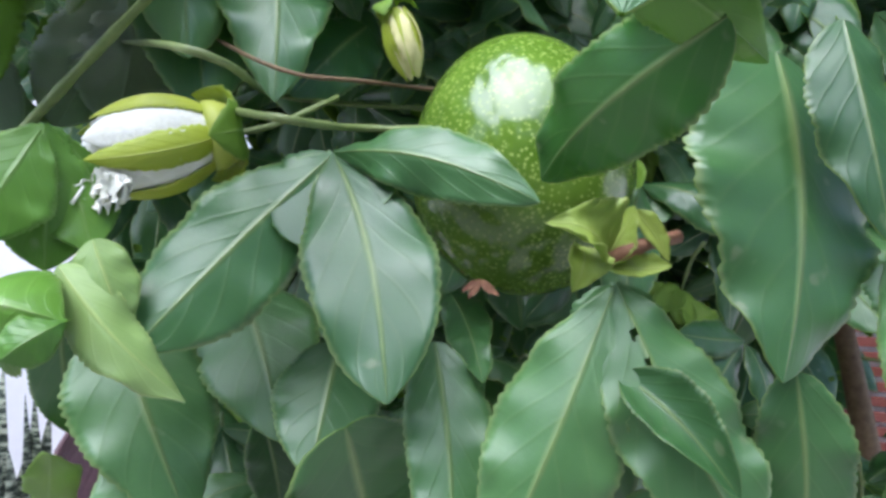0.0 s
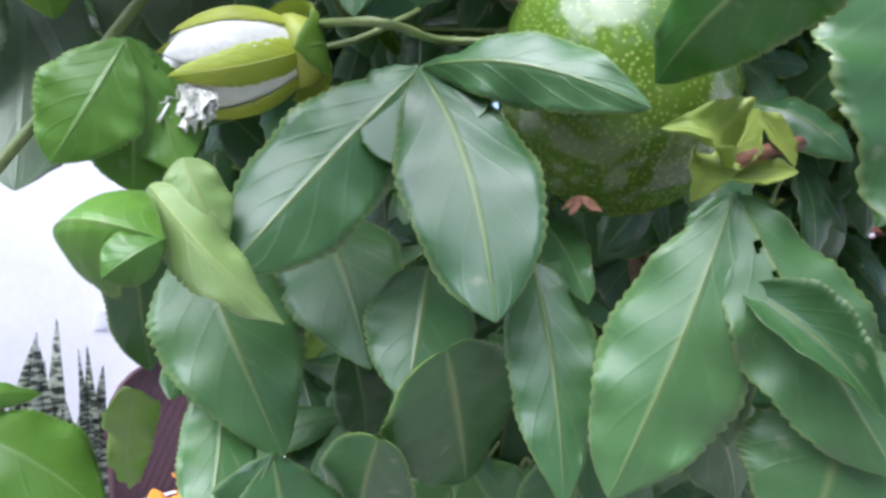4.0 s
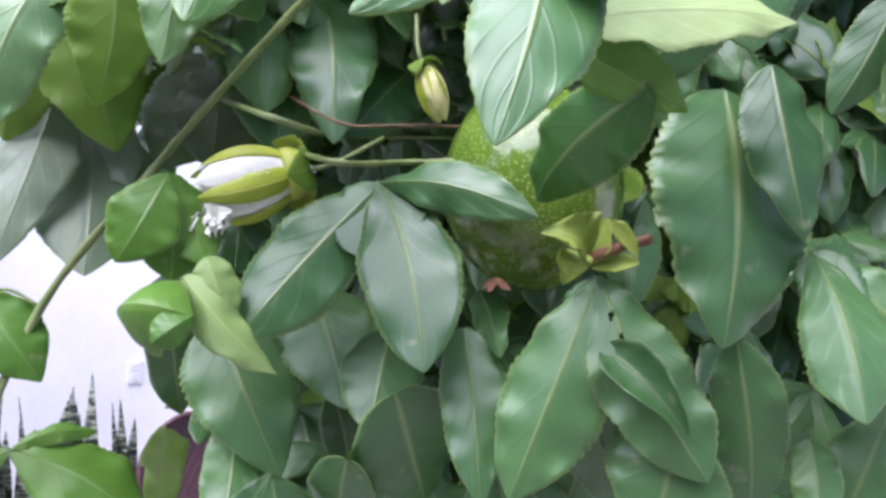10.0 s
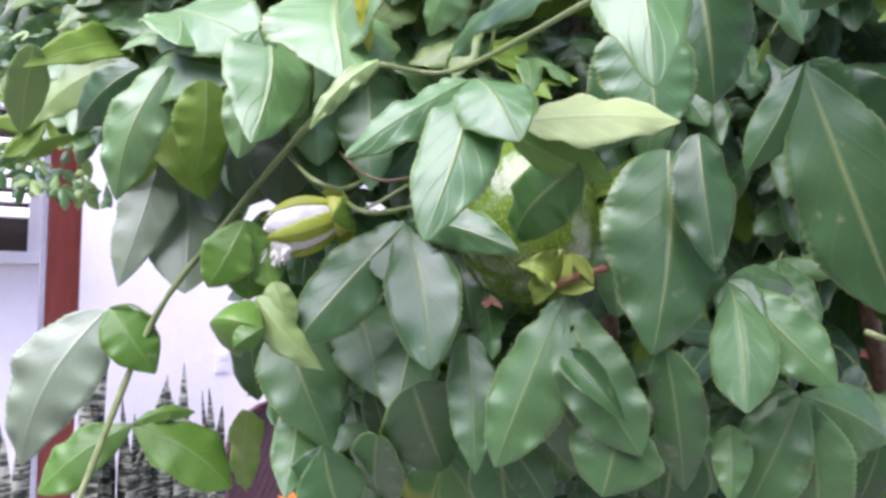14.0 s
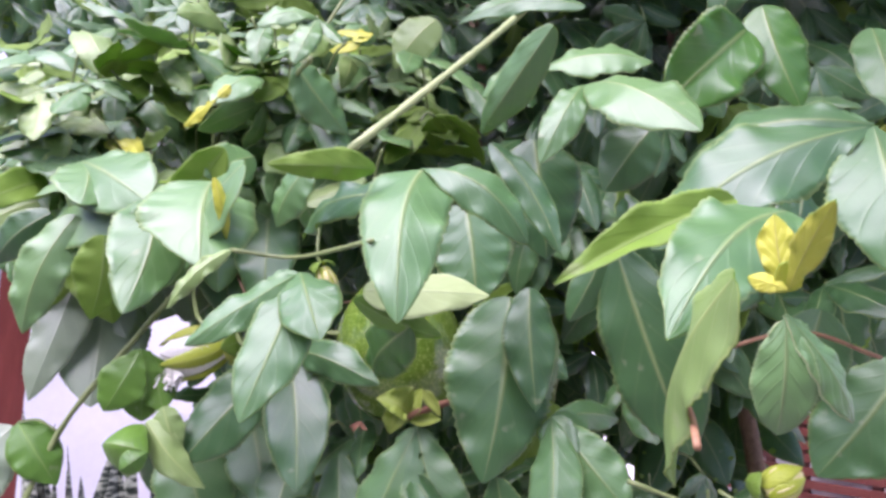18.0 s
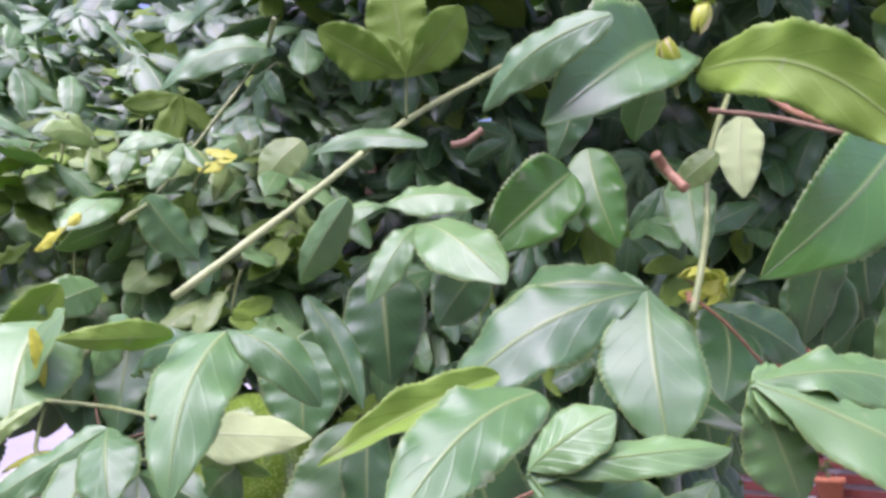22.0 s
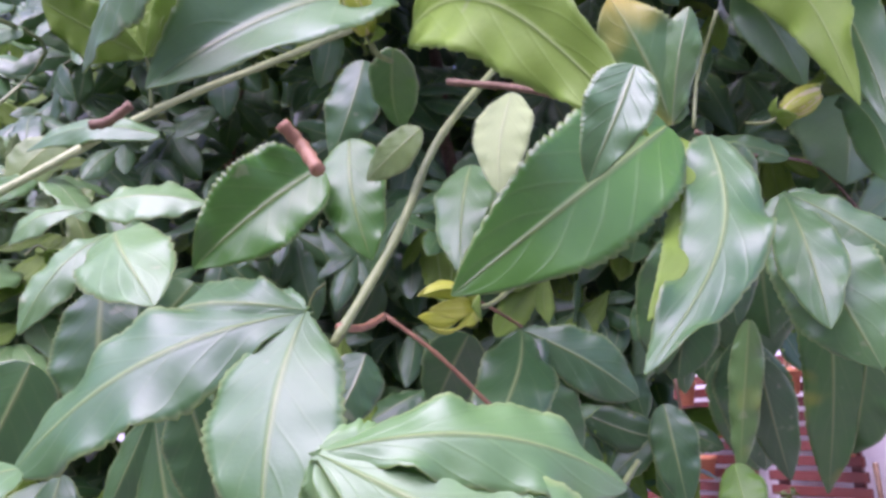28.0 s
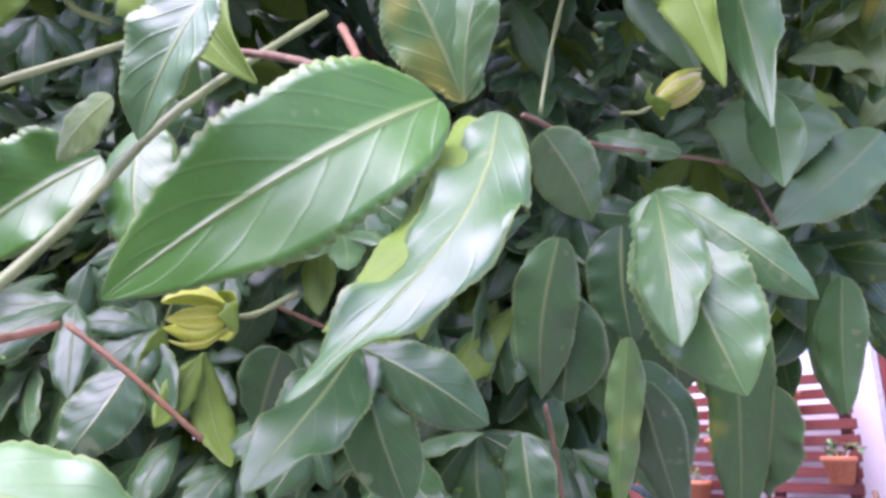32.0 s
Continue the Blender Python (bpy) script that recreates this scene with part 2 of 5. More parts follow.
def lobe_geo(out, base, tip, normal, width, bend=0.0, fold=0.0, curl=0.0, twist=0.0, wave=0.026, shape="ovate", fine=1.0, seed=0, sag=0.0, arc=0.0, web=False, holes=()):
    """Adds one lobe of a leaf, a thin closed blade with a toothed rim, to out = (verts, faces, material index, uv).
    width: half of it, as a share of the length; bend: how far the midrib bows towards the normal; sag: how far the tip end turns away from it;
    fold: how far the halves drop from the midrib; curl: how far the rims turn towards the normal; twist: degrees from base to tip; arc: how far the midrib bows sideways; holes: (along, across, radius in metres) where insects ate through."""
    verts, faces, index, uvs = out
    rnd = random.Random(seed)
    base, tip, normal = Vector(base), Vector(tip), Vector(normal)
    axis = tip - base
    length = axis.length
    axis.normalize()
    side = axis.cross(normal)
    if side.length < 1e-4:
        side = axis.cross(Vector((0.2, 0.1, 1)))
    side.normalize()
    norm = side.cross(axis).normalized()
    rows, cols = max(8, int(72 * fine)), max(2, int(5 * fine + 0.5)) * (4 if holes else 2)
    p, q = SHAPE[shape]
    peak = (p / (p + q)) ** p * (q / (p + q)) ** q
    k1, f1, k2, f2 = rnd.uniform(1.6, 2.8), rnd.uniform(0, 6.3), rnd.uniform(3.5, 5.5), rnd.uniform(0, 6.3)
    lean = rnd.uniform(-0.05, 0.05)
    g1, g2, g3 = rnd.uniform(0, 6.3), rnd.uniform(0, 6.3), rnd.uniform(6, 10)
    thick = 0.0005
    start = len(verts)
    top, low = [], []
    for i in range(rows + 1):
        s = i / rows
        h = length * width * ((s + 0.012) ** p * (1.003 - s) ** q / peak if s > 0 else 0.12)
        if i == rows:
            h = length * 0.004
        mid = base + axis * (length * s) + norm * (length * (bend * 4 * s * (1 - s) - sag * s ** 3)) + side * ((lean + arc) * length * math.sin(math.pi * s))
        ang = radians(twist) * (s - 0.3)
        sd = side * math.cos(ang) + norm * math.sin(ang)
        nm = norm * math.cos(ang) - side * math.sin(ang)
        for j in range(cols + 1):
            v = 2 * j / cols - 1
            hh = h * (1 + 0.05 * math.sin(s * g3 + (g1 if v < 0 else g2)))
            if j in (0, cols):
                # forward-pointing teeth on the near leaves, a ragged rim on the far ones
                tooth = (0.0, 0.022, 0.06)[(i + (j > 0)) % 3] * rnd.uniform(0.3, 1.2) if fine > 0.6 else rnd.uniform(0.0, 0.13) if fine > 0.22 else 0.0
                hh *= 1.0 - tooth + 0.025 * math.sin(s * 17 + f1)
            a = abs(v)
            rip = wave * length * (0.6 * math.sin(k1 * 6.28 * s + f1 + (1.5 if v > 0 else 0)) + 0.4 * math.sin(k2 * 6.28 * s + f2 + (2.5 if v < 0 else 0))) * a * a * min(1, 6 * s, 6 * (1 - s))
            x = sd * (hh * v) + nm * (-fold * hh * a + curl * hh * a ** 3 + rip)
            top.append(mid + x)
            low.append(mid + x - nm * thick)
    n = (rows + 1) * (cols + 1)
    verts.extend(top)
    verts.extend(low)
    for _ in range(2):
        for i in range(rows + 1):
            for j in range(cols + 1):
                uvs.append((i / rows, j / cols) if not web else (0.1 + 0.2 * i / rows, 0.72 + 0.1 * j / cols))
    w = cols + 1
    for i in range(rows):
        for j in range(cols):
            ss, vv = (i + 0.5) / rows, 2 * (j + 0.5) / cols - 1
            if any(math.hypot((ss - a) * length, (vv - b) * length * width * 0.95) < r for a, b, r in holes):
                continue
            a, b, c, d = (start + i * w + j, start + i * w + j + 1, start + (i + 1) * w + j + 1, start + (i + 1) * w + j)
            faces.append((a, b, c, d))
            index.append(0)
            faces.append((d + n, c + n, b + n, a + n))
            index.append(1)
        for j, flip in ((0, 0), (cols, 1)):
            a, b = start + i * w + j, start + (i + 1) * w + j
            faces.append((a, b, b + n, a + n) if not flip else (b, a, a + n, b + n))
            index.append(1)


count = [0]


def leaf(node, lobes, normal, tone="dark", under=None, stalk=None, label="", fine=1.0, stem=None, parent=None):
    """One leaf of the vine: lobes of (tip, half width, {how it bends}) that spring from the node; stalk: where its petiole leaves the stem."""
    count[0] += 1
    out = ([], [], [], [])
    for k, (tip, width, how) in enumerate(lobes):
        how = dict(how)
        nrm = Vector(how.pop("normal", normal))
        base = Vector(how.pop("base", node)) + nrm.normalized() * 0.0006 * k
        if len(lobes) > 1:
            how.setdefault("shape", "lobed")
        rnd = random.Random(count[0] * 31 + k)
        how.setdefault("twist", rnd.uniform(-16, 16))
        how["fold"] = how["fold"] * 1.35 if "fold" in how else rnd.uniform(0.1, 0.35)
        how.setdefault("sag", rnd.uniform(0.0, 0.1))
        how.setdefault("wave", rnd.uniform(0.02, 0.045))
        lobe_geo(out, base, tip, nrm, width, seed=count[0] * 7 + k, fine=fine, **how)
    ways = [(Vector(tip) - Vector(node)) for tip, _, how in lobes if "base" not in how]
    nn = Vector(normal).normalized()
    if len(ways) > 1:
        # the blade between neighbouring lobes
        first = ways[0].normalized()
        ways.sort(key=lambda d: math.atan2(nn.dot(first.cross(d)), first.dot(d)))
        for a, b in zip(ways, ways[1:]):
            if a.angle(b) < 1.9:
                mid = (a.normalized() + b.normalized()).normalized() * min(a.length, b.length) * 0.42
                lobe_geo(out, Vector(node) - nn * 0.0007, Vector(node) + mid - nn * 0.0007, nn, 0.42, web=True, wave=0.0, fine=fine * 0.6, seed=5, shape="round")
    v, f, i, u = out
    ob = part_mesh("leaf", mesh_of("leaf", v, f, [LEAF[tone] if isinstance(tone, str) else tone, under or UNDER], i, u), parent or vine, label)
    if stalk:
        a, b = Vector(stalk), Vector(node)
        tube("petiole", [a, (a + b) / 2 + Vector((0, 0, 0.006)), b], 0.0012, stem or STEM, ob, steps=4, sides=6)
    return ob


# ---- materials of the patio ----
WALL = plain("white_wall_paint", (0.8, 0.79, 0.8), (0.85, 0.84, 0.85), 30, 0.75, 0.12)
GROUND = plain("grey_paving", (0.2, 0.19, 0.17), (0.32, 0.3, 0.27), 14, 0.8, 0.4)
POST = plain("red_brown_paint", (0.13, 0.025, 0.018), (0.21, 0.05, 0.035), 35, 0.35, 0.3, stretch=(1, 1, 0.15))
SLAT = plain("dark_red_wood", (0.11, 0.022, 0.014), (0.17, 0.042, 0.024), 40, 0.5, 0.3, stretch=(0.2, 0.2, 1))
GREYTRIM = plain("grey_metal_edge", (0.3, 0.3, 0.34), (0.42, 0.42, 0.46), 40, 0.45, 0.1)
PLASTIC = plain("white_plastic", (0.78, 0.78, 0.78), (0.83, 0.83, 0.83), 60, 0.35, 0.02)
TERRA = plain("terracotta", (0.36, 0.12, 0.05), (0.5, 0.19, 0.08), 70, 0.8, 0.3)
SOIL = plain("potting_soil", (0.03, 0.02, 0.012), (0.07, 0.045, 0.03), 90, 0.95, 0.8)
WICKER = plain("plum_brown_weave", (0.06, 0.025, 0.03), (0.11, 0.05, 0.055), 60, 0.5, 0.3)
PANE = plain("dark_window_glass", (0.03, 0.025, 0.02), (0.07, 0.045, 0.03), 6, 0.08, 0.0)
WIRE = plain("grey_wire", (0.25, 0.25, 0.25), (0.4, 0.4, 0.4), 80, 0.4, 0.1, metal=0.8)
LAMPGLASS = plain("frosted_lamp_glass", (0.7, 0.7, 0.72), (0.8, 0.8, 0.8), 30, 0.3, 0.05)
FLOWER = plain("orange_petal", (0.7, 0.2, 0.01), (0.85, 0.36, 0.02), 60, 0.6, 0.2)


def banded(name):
    """Snake plant leaf: grey-green with ragged dark cross bands."""
    m, t, p = nodes_of(name)
    n = noise_of(t, 30, 4, 0.6, stretch=(0.45, 0.45, 2.2))
    big = noise_of(t, 9, 2)
    c = ramp(t, n, [(0.43, (0.012, 0.02, 0.014)), (0.49, (0.08, 0.1, 0.07)), (0.56, (0.42, 0.46, 0.35))])
    c = mixc(t, val(t, "MULTIPLY", big, 0.3), c, (0.05, 0.08, 0.05))
    t.links.new(c, p.inputs["Base Color"])
    p.inputs["Roughness"].default_value = 0.45
    bump_to(t, p, n, 0.15, 0.001)
    return m


SNAKE = banded("snake_plant_leaf")

# ---- the patio: two walls that meet behind the vine ----
TURN = math.degrees(math.atan2(0.787, 0.617))
WEST = pose(-2.581, 3.018, 0, 0, 0, TURN)   # x runs along the wall, y into it
NORTH = pose(1.211, 2.986, 0, 0, 0, TURN - 90)

bm = bmesh.new()
bmesh.ops.create_grid(bm, x_segments=8, y_segments=8, size=60)
ground = lone("ground", bm, GROUND, "grey paved patio floor and ground", "ground", kind="structure")


def slab(name, m, x0, x1, y0, y1, z0, z1, mat, label, category):
    b = bmesh.new()
    box(b, m @ pose((x0 + x1) / 2, (y0 + y1) / 2, (z0 + z1) / 2), (x1 - x0, y1 - y0, z1 - z0), 0.004)
    return lone(name, b, mat, label, category, kind="structure")


# west wall round its window, then the north wall behind the screen
slab("wall_west", WEST, -0.9, 2.5, 0, 0.2, 0, 3.2, WALL, "smooth white painted patio wall", "wall")
slab("wall_west_low", WEST, -5, -0.9, 0, 0.2, 0, 1.7, WALL, "smooth white painted wall under the window", "wall")
slab("wall_west_top", WEST, -5, -0.9, 0, 0.2, 2.55, 3.2, WALL, "smooth white painted wall over the window", "wall")
slab("wall_west_end", WEST, -5, -2.3, 0, 0.2, 1.7, 2.55, WALL, "smooth white painted wall beside the window", "wall")
slab("wall_north", NORTH, -3.1, 4.5, 0.1, 0.3, 0, 2.02, WALL, "low white painted wall behind the slatted screen", "wall")

# an unseen wall added behind the camera, to dim light and reflections on the leaves
slab("unseen_wall_south", Matrix.Translation((0, -2.6, 0)), -5, 6, -0.2, 0, 0, 2.7, plain("grey_wall_paint", (0.28, 0.28, 0.26), (0.36, 0.36, 0.34), 20, 0.8, 0.2), "unseen plain grey wall added to darken reflections in the vine", "wall")
window = thing("window_1", "white framed window with a dark pane and an open awning shutter", "window", kind="structure", at=WEST @ Vector((-1.6, 0, 2.1)))
for x0, x1, z0, z1, name in ((-2.3, -0.9, 1.7, 1.76, "window_sill"), (-2.3, -0.9, 2.49, 2.55, "window_frame"), (-0.96, -0.9, 1.76, 2.49, "window_frame"), (-2.3, -2.24, 1.76, 2.49, "window_frame"), (-1.63, -1.57, 1.76, 2.49, "window_frame")):
    b = bmesh.new()
    box(b, WEST @ pose((x0 + x1) / 2, 0.04 if name == "window_frame" else 0.0, (z0 + z1) / 2), (x1 - x0, 0.07 if name == "window_frame" else 0.14, z1 - z0), 0.006)
    part(name, b, PLASTIC, window)
b = bmesh.new()
box(b, WEST @ pose(-1.6, 0.07, 2.12), (1.3, 0.008, 0.75))
part("pane", b, PANE, window, "dark glass pane")
for k in range(6):
    b = bmesh.new()
    box(b, WEST @ pose(-1.6, -0.06 - 0.05 * k, 2.3 - 0.075 * k, 40, 0, 0), (1.3, 0.075, 0.012), 0.003)
    part("slat", b, PLASTIC, window)

switch = thing("light_switch", "white plastic rocker switch plate on the white wall", "switch", at=WEST @ Vector((0.01, 0, 1.17)))
b = bmesh.new()
box(b, WEST @ pose(0.01, -0.005, 1.173), (0.072, 0.01, 0.118), 0.004)
part("plate", b, PLASTIC, switch)
for z in (1.148, 1.198):
    b = bmesh.new()
    box(b, WEST @ pose(0.01, -0.0115, z, 4, 0, 0), (0.032, 0.006, 0.036), 0.002)
    part("rocker", b, PLASTIC, switch)


def square_post(m, x0, x1, depth, label):
    ob = thing("pergola_post", label, "post", at=m @ Vector(((x0 + x1) / 2, 0, 0)))
    b = bmesh.new()
    box(b, m @ pose((x0 + x1) / 2, 0, 1.3), (x1 - x0, depth, 2.6), 0.006)
    part("shaft", b, POST, ob)
    b = bmesh.new()
    box(b, m @ pose(x0 - 0.012, -depth / 2 + 0.012, 1.3), (0.022, 0.03, 2.6), 0.003)
    part("edge_strip", b, GREYTRIM, ob, "grey edge strip")
    b = bmesh.new()
    box(b, m @ pose((x0 + x1) / 2, 0, 0.03), (x1 - x0 + 0.05, depth + 0.05, 0.06), 0.006)
    part("foot", b, GREYTRIM, ob)
    return ob


square_post(WEST @ pose(0, -0.9, 0), -0.87, -0.75, 0.12, "red-brown painted wooden pergola post beside the snake plants")
square_post(NORTH @ pose(0, 0.03, 0), 0.15, 0.215, 0.05, "red-brown painted wooden post beside the slatted screen")


# ---- slatted screens with hanging pots ----
def screen(x0, x1, top):
    ob = thing("slatted_screen", "dark red slatted wooden plant screen in front of the white wall", "screen", "slatted screens", at=NORTH @ Vector(((x0 + x1) / 2, 0, 0)))
    for x in (x0 + 0.045, x1 - 0.045):
        b = bmesh.new()
        box(b, NORTH @ pose(x, 0.012, top / 2), (0.04, 0.022, top), 0.002)
        part("rail", b, SLAT, ob)
    b = bmesh.new()
    box(b, Matrix(), (x1 - x0, 0.018, 0.038), 0.003)
    me = bpy.data.meshes.new("slat")
    b.to_mesh(me)
    b.free()
    me.materials.append(SLAT)
    k = 0
    z = top - 0.02
    while z > 0.5:
        s = new("slat", me)
        s.parent = ob
        s.matrix_parent_inverse = ob.matrix_basis.inverted()
        s.matrix_basis = NORTH @ pose((x0 + x1) / 2 + 0.006 * math.sin(k * 5.1), -0.012, z, 0, 0, 0)
        z -= 0.057
        k += 1
    return ob


screen(-0.34, 0.045, 1.93)
screen(-0.8, -0.39, 1.93)
screen(-1.3, -0.88, 1.93)


def pot(m, r, h, label, scallop=0.0):
    ob = thing("flower_pot", label, "pot", "hanging terracotta pots", at=m.translation)
    b = bmesh.new()
    n, prof = 20, ((0.62, 0), (0.68, 0.02), (0.95, 0.78), (1.06, 0.79), (1.1, 0.98), (1.0, 1.0), (0.92, 0.97), (0.86, 0.78))
    rings = []
    for rr, hh in prof:
        ring = []
        for k in range(n):
            w = 2 * math.pi * k / n
            q = r * rr * (1 + (scallop * math.cos(8 * w) if hh > 0.7 else 0))
            ring.append(b.verts.new(m @ Vector((q * math.cos(w), q * math.sin(w), h * hh))))
        rings.append(ring)
    for a, c in zip(rings, rings[1:]):
        for k in range(n):
            b.faces.new((a[k], a[(k + 1) % n], c[(k + 1) % n], c[k]))
    b.faces.new(rings[0][::-1])
    body = part("pot_body", b, TERRA, ob)
    for f in body.data.polygons:
        f.use_smooth = True
    b = bmesh.new()
    bmesh.ops.create_circle(b, cap_ends=True, segments=16, radius=r * 0.88, matrix=m @ pose(0, 0, h * 0.82))
    part("soil", b, SOIL, ob)
    tube("hanger", [m @ Vector((0, r, h * 0.95)), m @ Vector((0, r + 0.015, h * 1.15)), m @ Vector((0, r + 0.03, h * 1.2))], 0.0025, WIRE, ob)
    return ob


def sprigs(m, n, size, name, label, seed, droop=0.3, mat=None):
    """A small potted plant of n thin leafy stalks."""
    rnd = random.Random(seed)
    ob = thing(name, label, "plant", at=m.translation)
    for k in range(n):
        a = rnd.uniform(0, 6.28)
        reach, up = size * rnd.uniform(0.3, 0.9), size * rnd.uniform(0.4, 1.0)
        p0, p1 = m @ Vector((0, 0, 0)), m @ Vector((0.5 * reach * math.cos(a), 0.5 * reach * math.sin(a), up * 0.8))
        p2 = m @ Vector((reach * math.cos(a), reach * math.sin(a), up - droop * size))
        tube("stalk", [p0, p1, p2], 0.0018, STEM, ob, steps=3, sides=5)
        out = ([], [], [], [])
        for i in range(5):
            q = p1.lerp(p2, i / 4)
            d = Vector((rnd.uniform(-1, 1), rnd.uniform(-1, 1), rnd.uniform(-0.6, 0.6))).normalized() * size * 0.28
            lobe_geo(out, q, q + d, (0, 0, 1), 0.3, fine=0.16, seed=seed + k * 9 + i, wave=0.0)
        v, f, ix, uv = out
        part_mesh("leaves", mesh_of("leaves", v, f, [LEAF[mat or "mid"], UNDER], ix, uv), ob)
    return ob


for x, z, r, h, sc, plant in ((0.01, 1.53, 0.056, 0.095, 0.05, 6), (-0.16, 1.765, 0.05, 0.1, 0.0, 0), (-0.47, 1.6, 0.05, 0.095, 0.0, 3), (-0.64, 1.74, 0.045, 0.11, 0.0, 4), (-0.58, 1.43, 0.05, 0.1, 0.0, 4), (-0.94, 1.15, 0.055, 0.1, 0.0, 5), (-0.2, 1.25, 0.055, 0.1, 0.0, 5)):
    m = NORTH @ pose(x, -0.1, z)
    pot(m, r, h, "scalloped terracotta pot hung on the slatted screen" if sc else "plain terracotta pot hung on the slatted screen", sc)
    if plant:
        sprigs(m @ pose(0, 0, h * 0.82), plant, 0.1, "potted_herb", "small green plant growing in a terracotta pot", int(50 + 100 * z))
for dx in (0.0, 0.018):
    b = bmesh.new()
    box(b, NORTH @ pose(-0.165 + dx, -0.1, 1.845, 0, 4, 0), (0.012, 0.012, 0.14), 0.002)
    lone("wooden_stake", b, RUST, "pale wooden stake standing in a terracotta pot", "stake")
tube_ob = tube("garden_stick", [NORTH @ Vector((0.085, -0.06, 0.02)), NORTH @ Vector((0.09, -0.06, 0.8)), NORTH @ Vector((0.096, -0.06, 1.51))], 0.009, OLDSTEM, None, wobble=0.004)
tagged(tube_ob, "pale weathered wooden stick leaning by the post", "stick")

lamp = thing("wall_lamp", "white bulkhead wall lamp with a wire cage on the white wall", "lamp", at=NORTH @ Vector((0.3, 0.1, 1.5)))
b = bmesh.new()
bmesh.ops.create_cone(b, cap_ends=True, segments=24, radius1=0.06, radius2=0.055, depth=0.03, matrix=NORTH @ pose(0.29, 0.085, 1.5, 90, 0, 0))
part("base", b, PLASTIC, lamp)
b = bmesh.new()
bmesh.ops.create_uvsphere(b, u_segments=20, v_segments=10, radius=0.05, matrix=NORTH @ pose(0.29, 0.06, 1.5) @ Matrix.Diagonal((1, 0.8, 1.2, 1)))
part("glass", b, LAMPGLASS, lamp)
for k in range(4):
    a = math.pi * k / 4
    tube("cage_wire", [NORTH @ Vector((0.29 + 0.056 * math.cos(a) * math.cos(w), 0.07 - 0.065 * math.sin(w), 1.5 + 0.065 * math.sin(a) * math.cos(w))) for w in (0, 0.8, 1.57, 2.34, 3.14)], 0.002, WIRE, lamp, steps=3, sides=5)


# ---- snake plants, chair and flowers by the west wall ----
def snake_plant(m, n, tall, label, seed):
    rnd = random.Random(seed)
    ob = thing("snake_plant", label, "plant", "snake plants", at=m.translation)
    for k in range(n):
        a, r = rnd.uniform(0, 6.28), rnd.uniform(0, 0.1)
        h = tall * rnd.uniform(0.62, 1.0) if k else tall
        lean_x, lean_y = rnd.uniform(-0.1, 0.1), rnd.uniform(-0.06, 0.06)
        turn = rnd.uniform(-1.0, 1.0)
        wide = rnd.uniform(0.032, 0.05)
        verts, faces = [], []
        rows, cols = 14, 4
        x0, y0 = r * math.cos(a), 0.5 * r * math.sin(a)
        for face in (0, 1):
            for i in range(rows + 1):
                s = i / rows
                w = wide * (0.55 + 0.45 * math.sin(min(1, s * 1.6) * 1.57)) * (1 - max(0, s - 0.62) / 0.38) ** 0.8 + 0.0006
                tw = turn + 0.7 * s * (1 if k % 2 else -1)
                for j in range(cols + 1):
                    v = 2 * j / cols - 1
                    cup = 0.35 * w * v * v - (0.003 if face else 0) + 0.006 * math.sin(7 * s + k)
                    px, py = w * v, cup
                    verts.append(m @ Vector((x0 + lean_x * s * s * tall + px * math.cos(tw) - py * math.sin(tw), y0 + lean_y * s + px * math.sin(tw) + py * math.cos(tw), h * s)))
        w1 = cols + 1
        n1 = (rows + 1) * w1
        for i in range(rows):
            for j in range(cols):
                q = (i * w1 + j, i * w1 + j + 1, (i + 1) * w1 + j + 1, (i + 1) * w1 + j)
                faces.append(q)
                faces.append(tuple(x + n1 for x in q[::-1]))
            for j in (0, cols):
                faces.append((i * w1 + j, (i + 1) * w1 + j, (i + 1) * w1 + j + n1, i * w1 + j + n1))
        part_mesh("leaf", mesh_of("leaf", verts, faces, [SNAKE]), ob)
    return ob


bed = bmesh.new()
box(bed, WEST @ pose(-0.25, -0.45, 0.16), (1.9, 0.45, 0.32), 0.01)
lone("planter_bed", bed, WALL, "low white plastered planter along the wall", "planter")
for x, tall in ((-0.66, 0.98), (-0.52, 0.86), (-0.4, 0.78), (-0.34, 0.9), (-0.2, 0.72), (-0.1, 0.76), (-0.86, 0.8), (-0.98, 0.72), (-0.28, 0.8), (-0.6, 0.8)):
    snake_plant(WEST @ pose(x, -0.45 + 0.1 * math.sin(40 * x), 0.32), 6, tall, "grey-green banded snake plant with upright pointed leaves", int(1000 + 100 * x))

chair = thing("garden_chair", "plum-brown woven garden chair with a rounded back", "chair", at=WEST @ Vector((0.2, -0.55, 0)))
CH = WEST @ pose(0.17, -0.75, 0, 0, 0, 10)
verts, faces, cols, rows = [], [], 26, 18
for i in range(rows + 1):
    for j in range(cols + 1):
        s, v = i / rows, 2 * j / cols - 1
        z = 0.45 + 0.57 * s
        w = 0.27 * (1 if s < 0.55 else math.sqrt(max(0.0, 1 - ((s - 0.55) / 0.452) ** 2)))
        bump = 0.0025 * ((i + j) % 2)
        verts.append(CH @ Vector((w * v, 0.12 * s - 0.1 * (1 - v * v) * -0.6 + bump, z)))
for i in range(rows):
    for j in range(cols):
        a = i * (cols + 1) + j
        faces.append((a, a + 1, a + cols + 2, a + cols + 1))
back = part_mesh("backrest", mesh_of("backrest", verts, faces, [WICKER], smooth=False), chair)
mod = back.modifiers.new("thick", "SOLIDIFY")
mod.thickness = 0.012
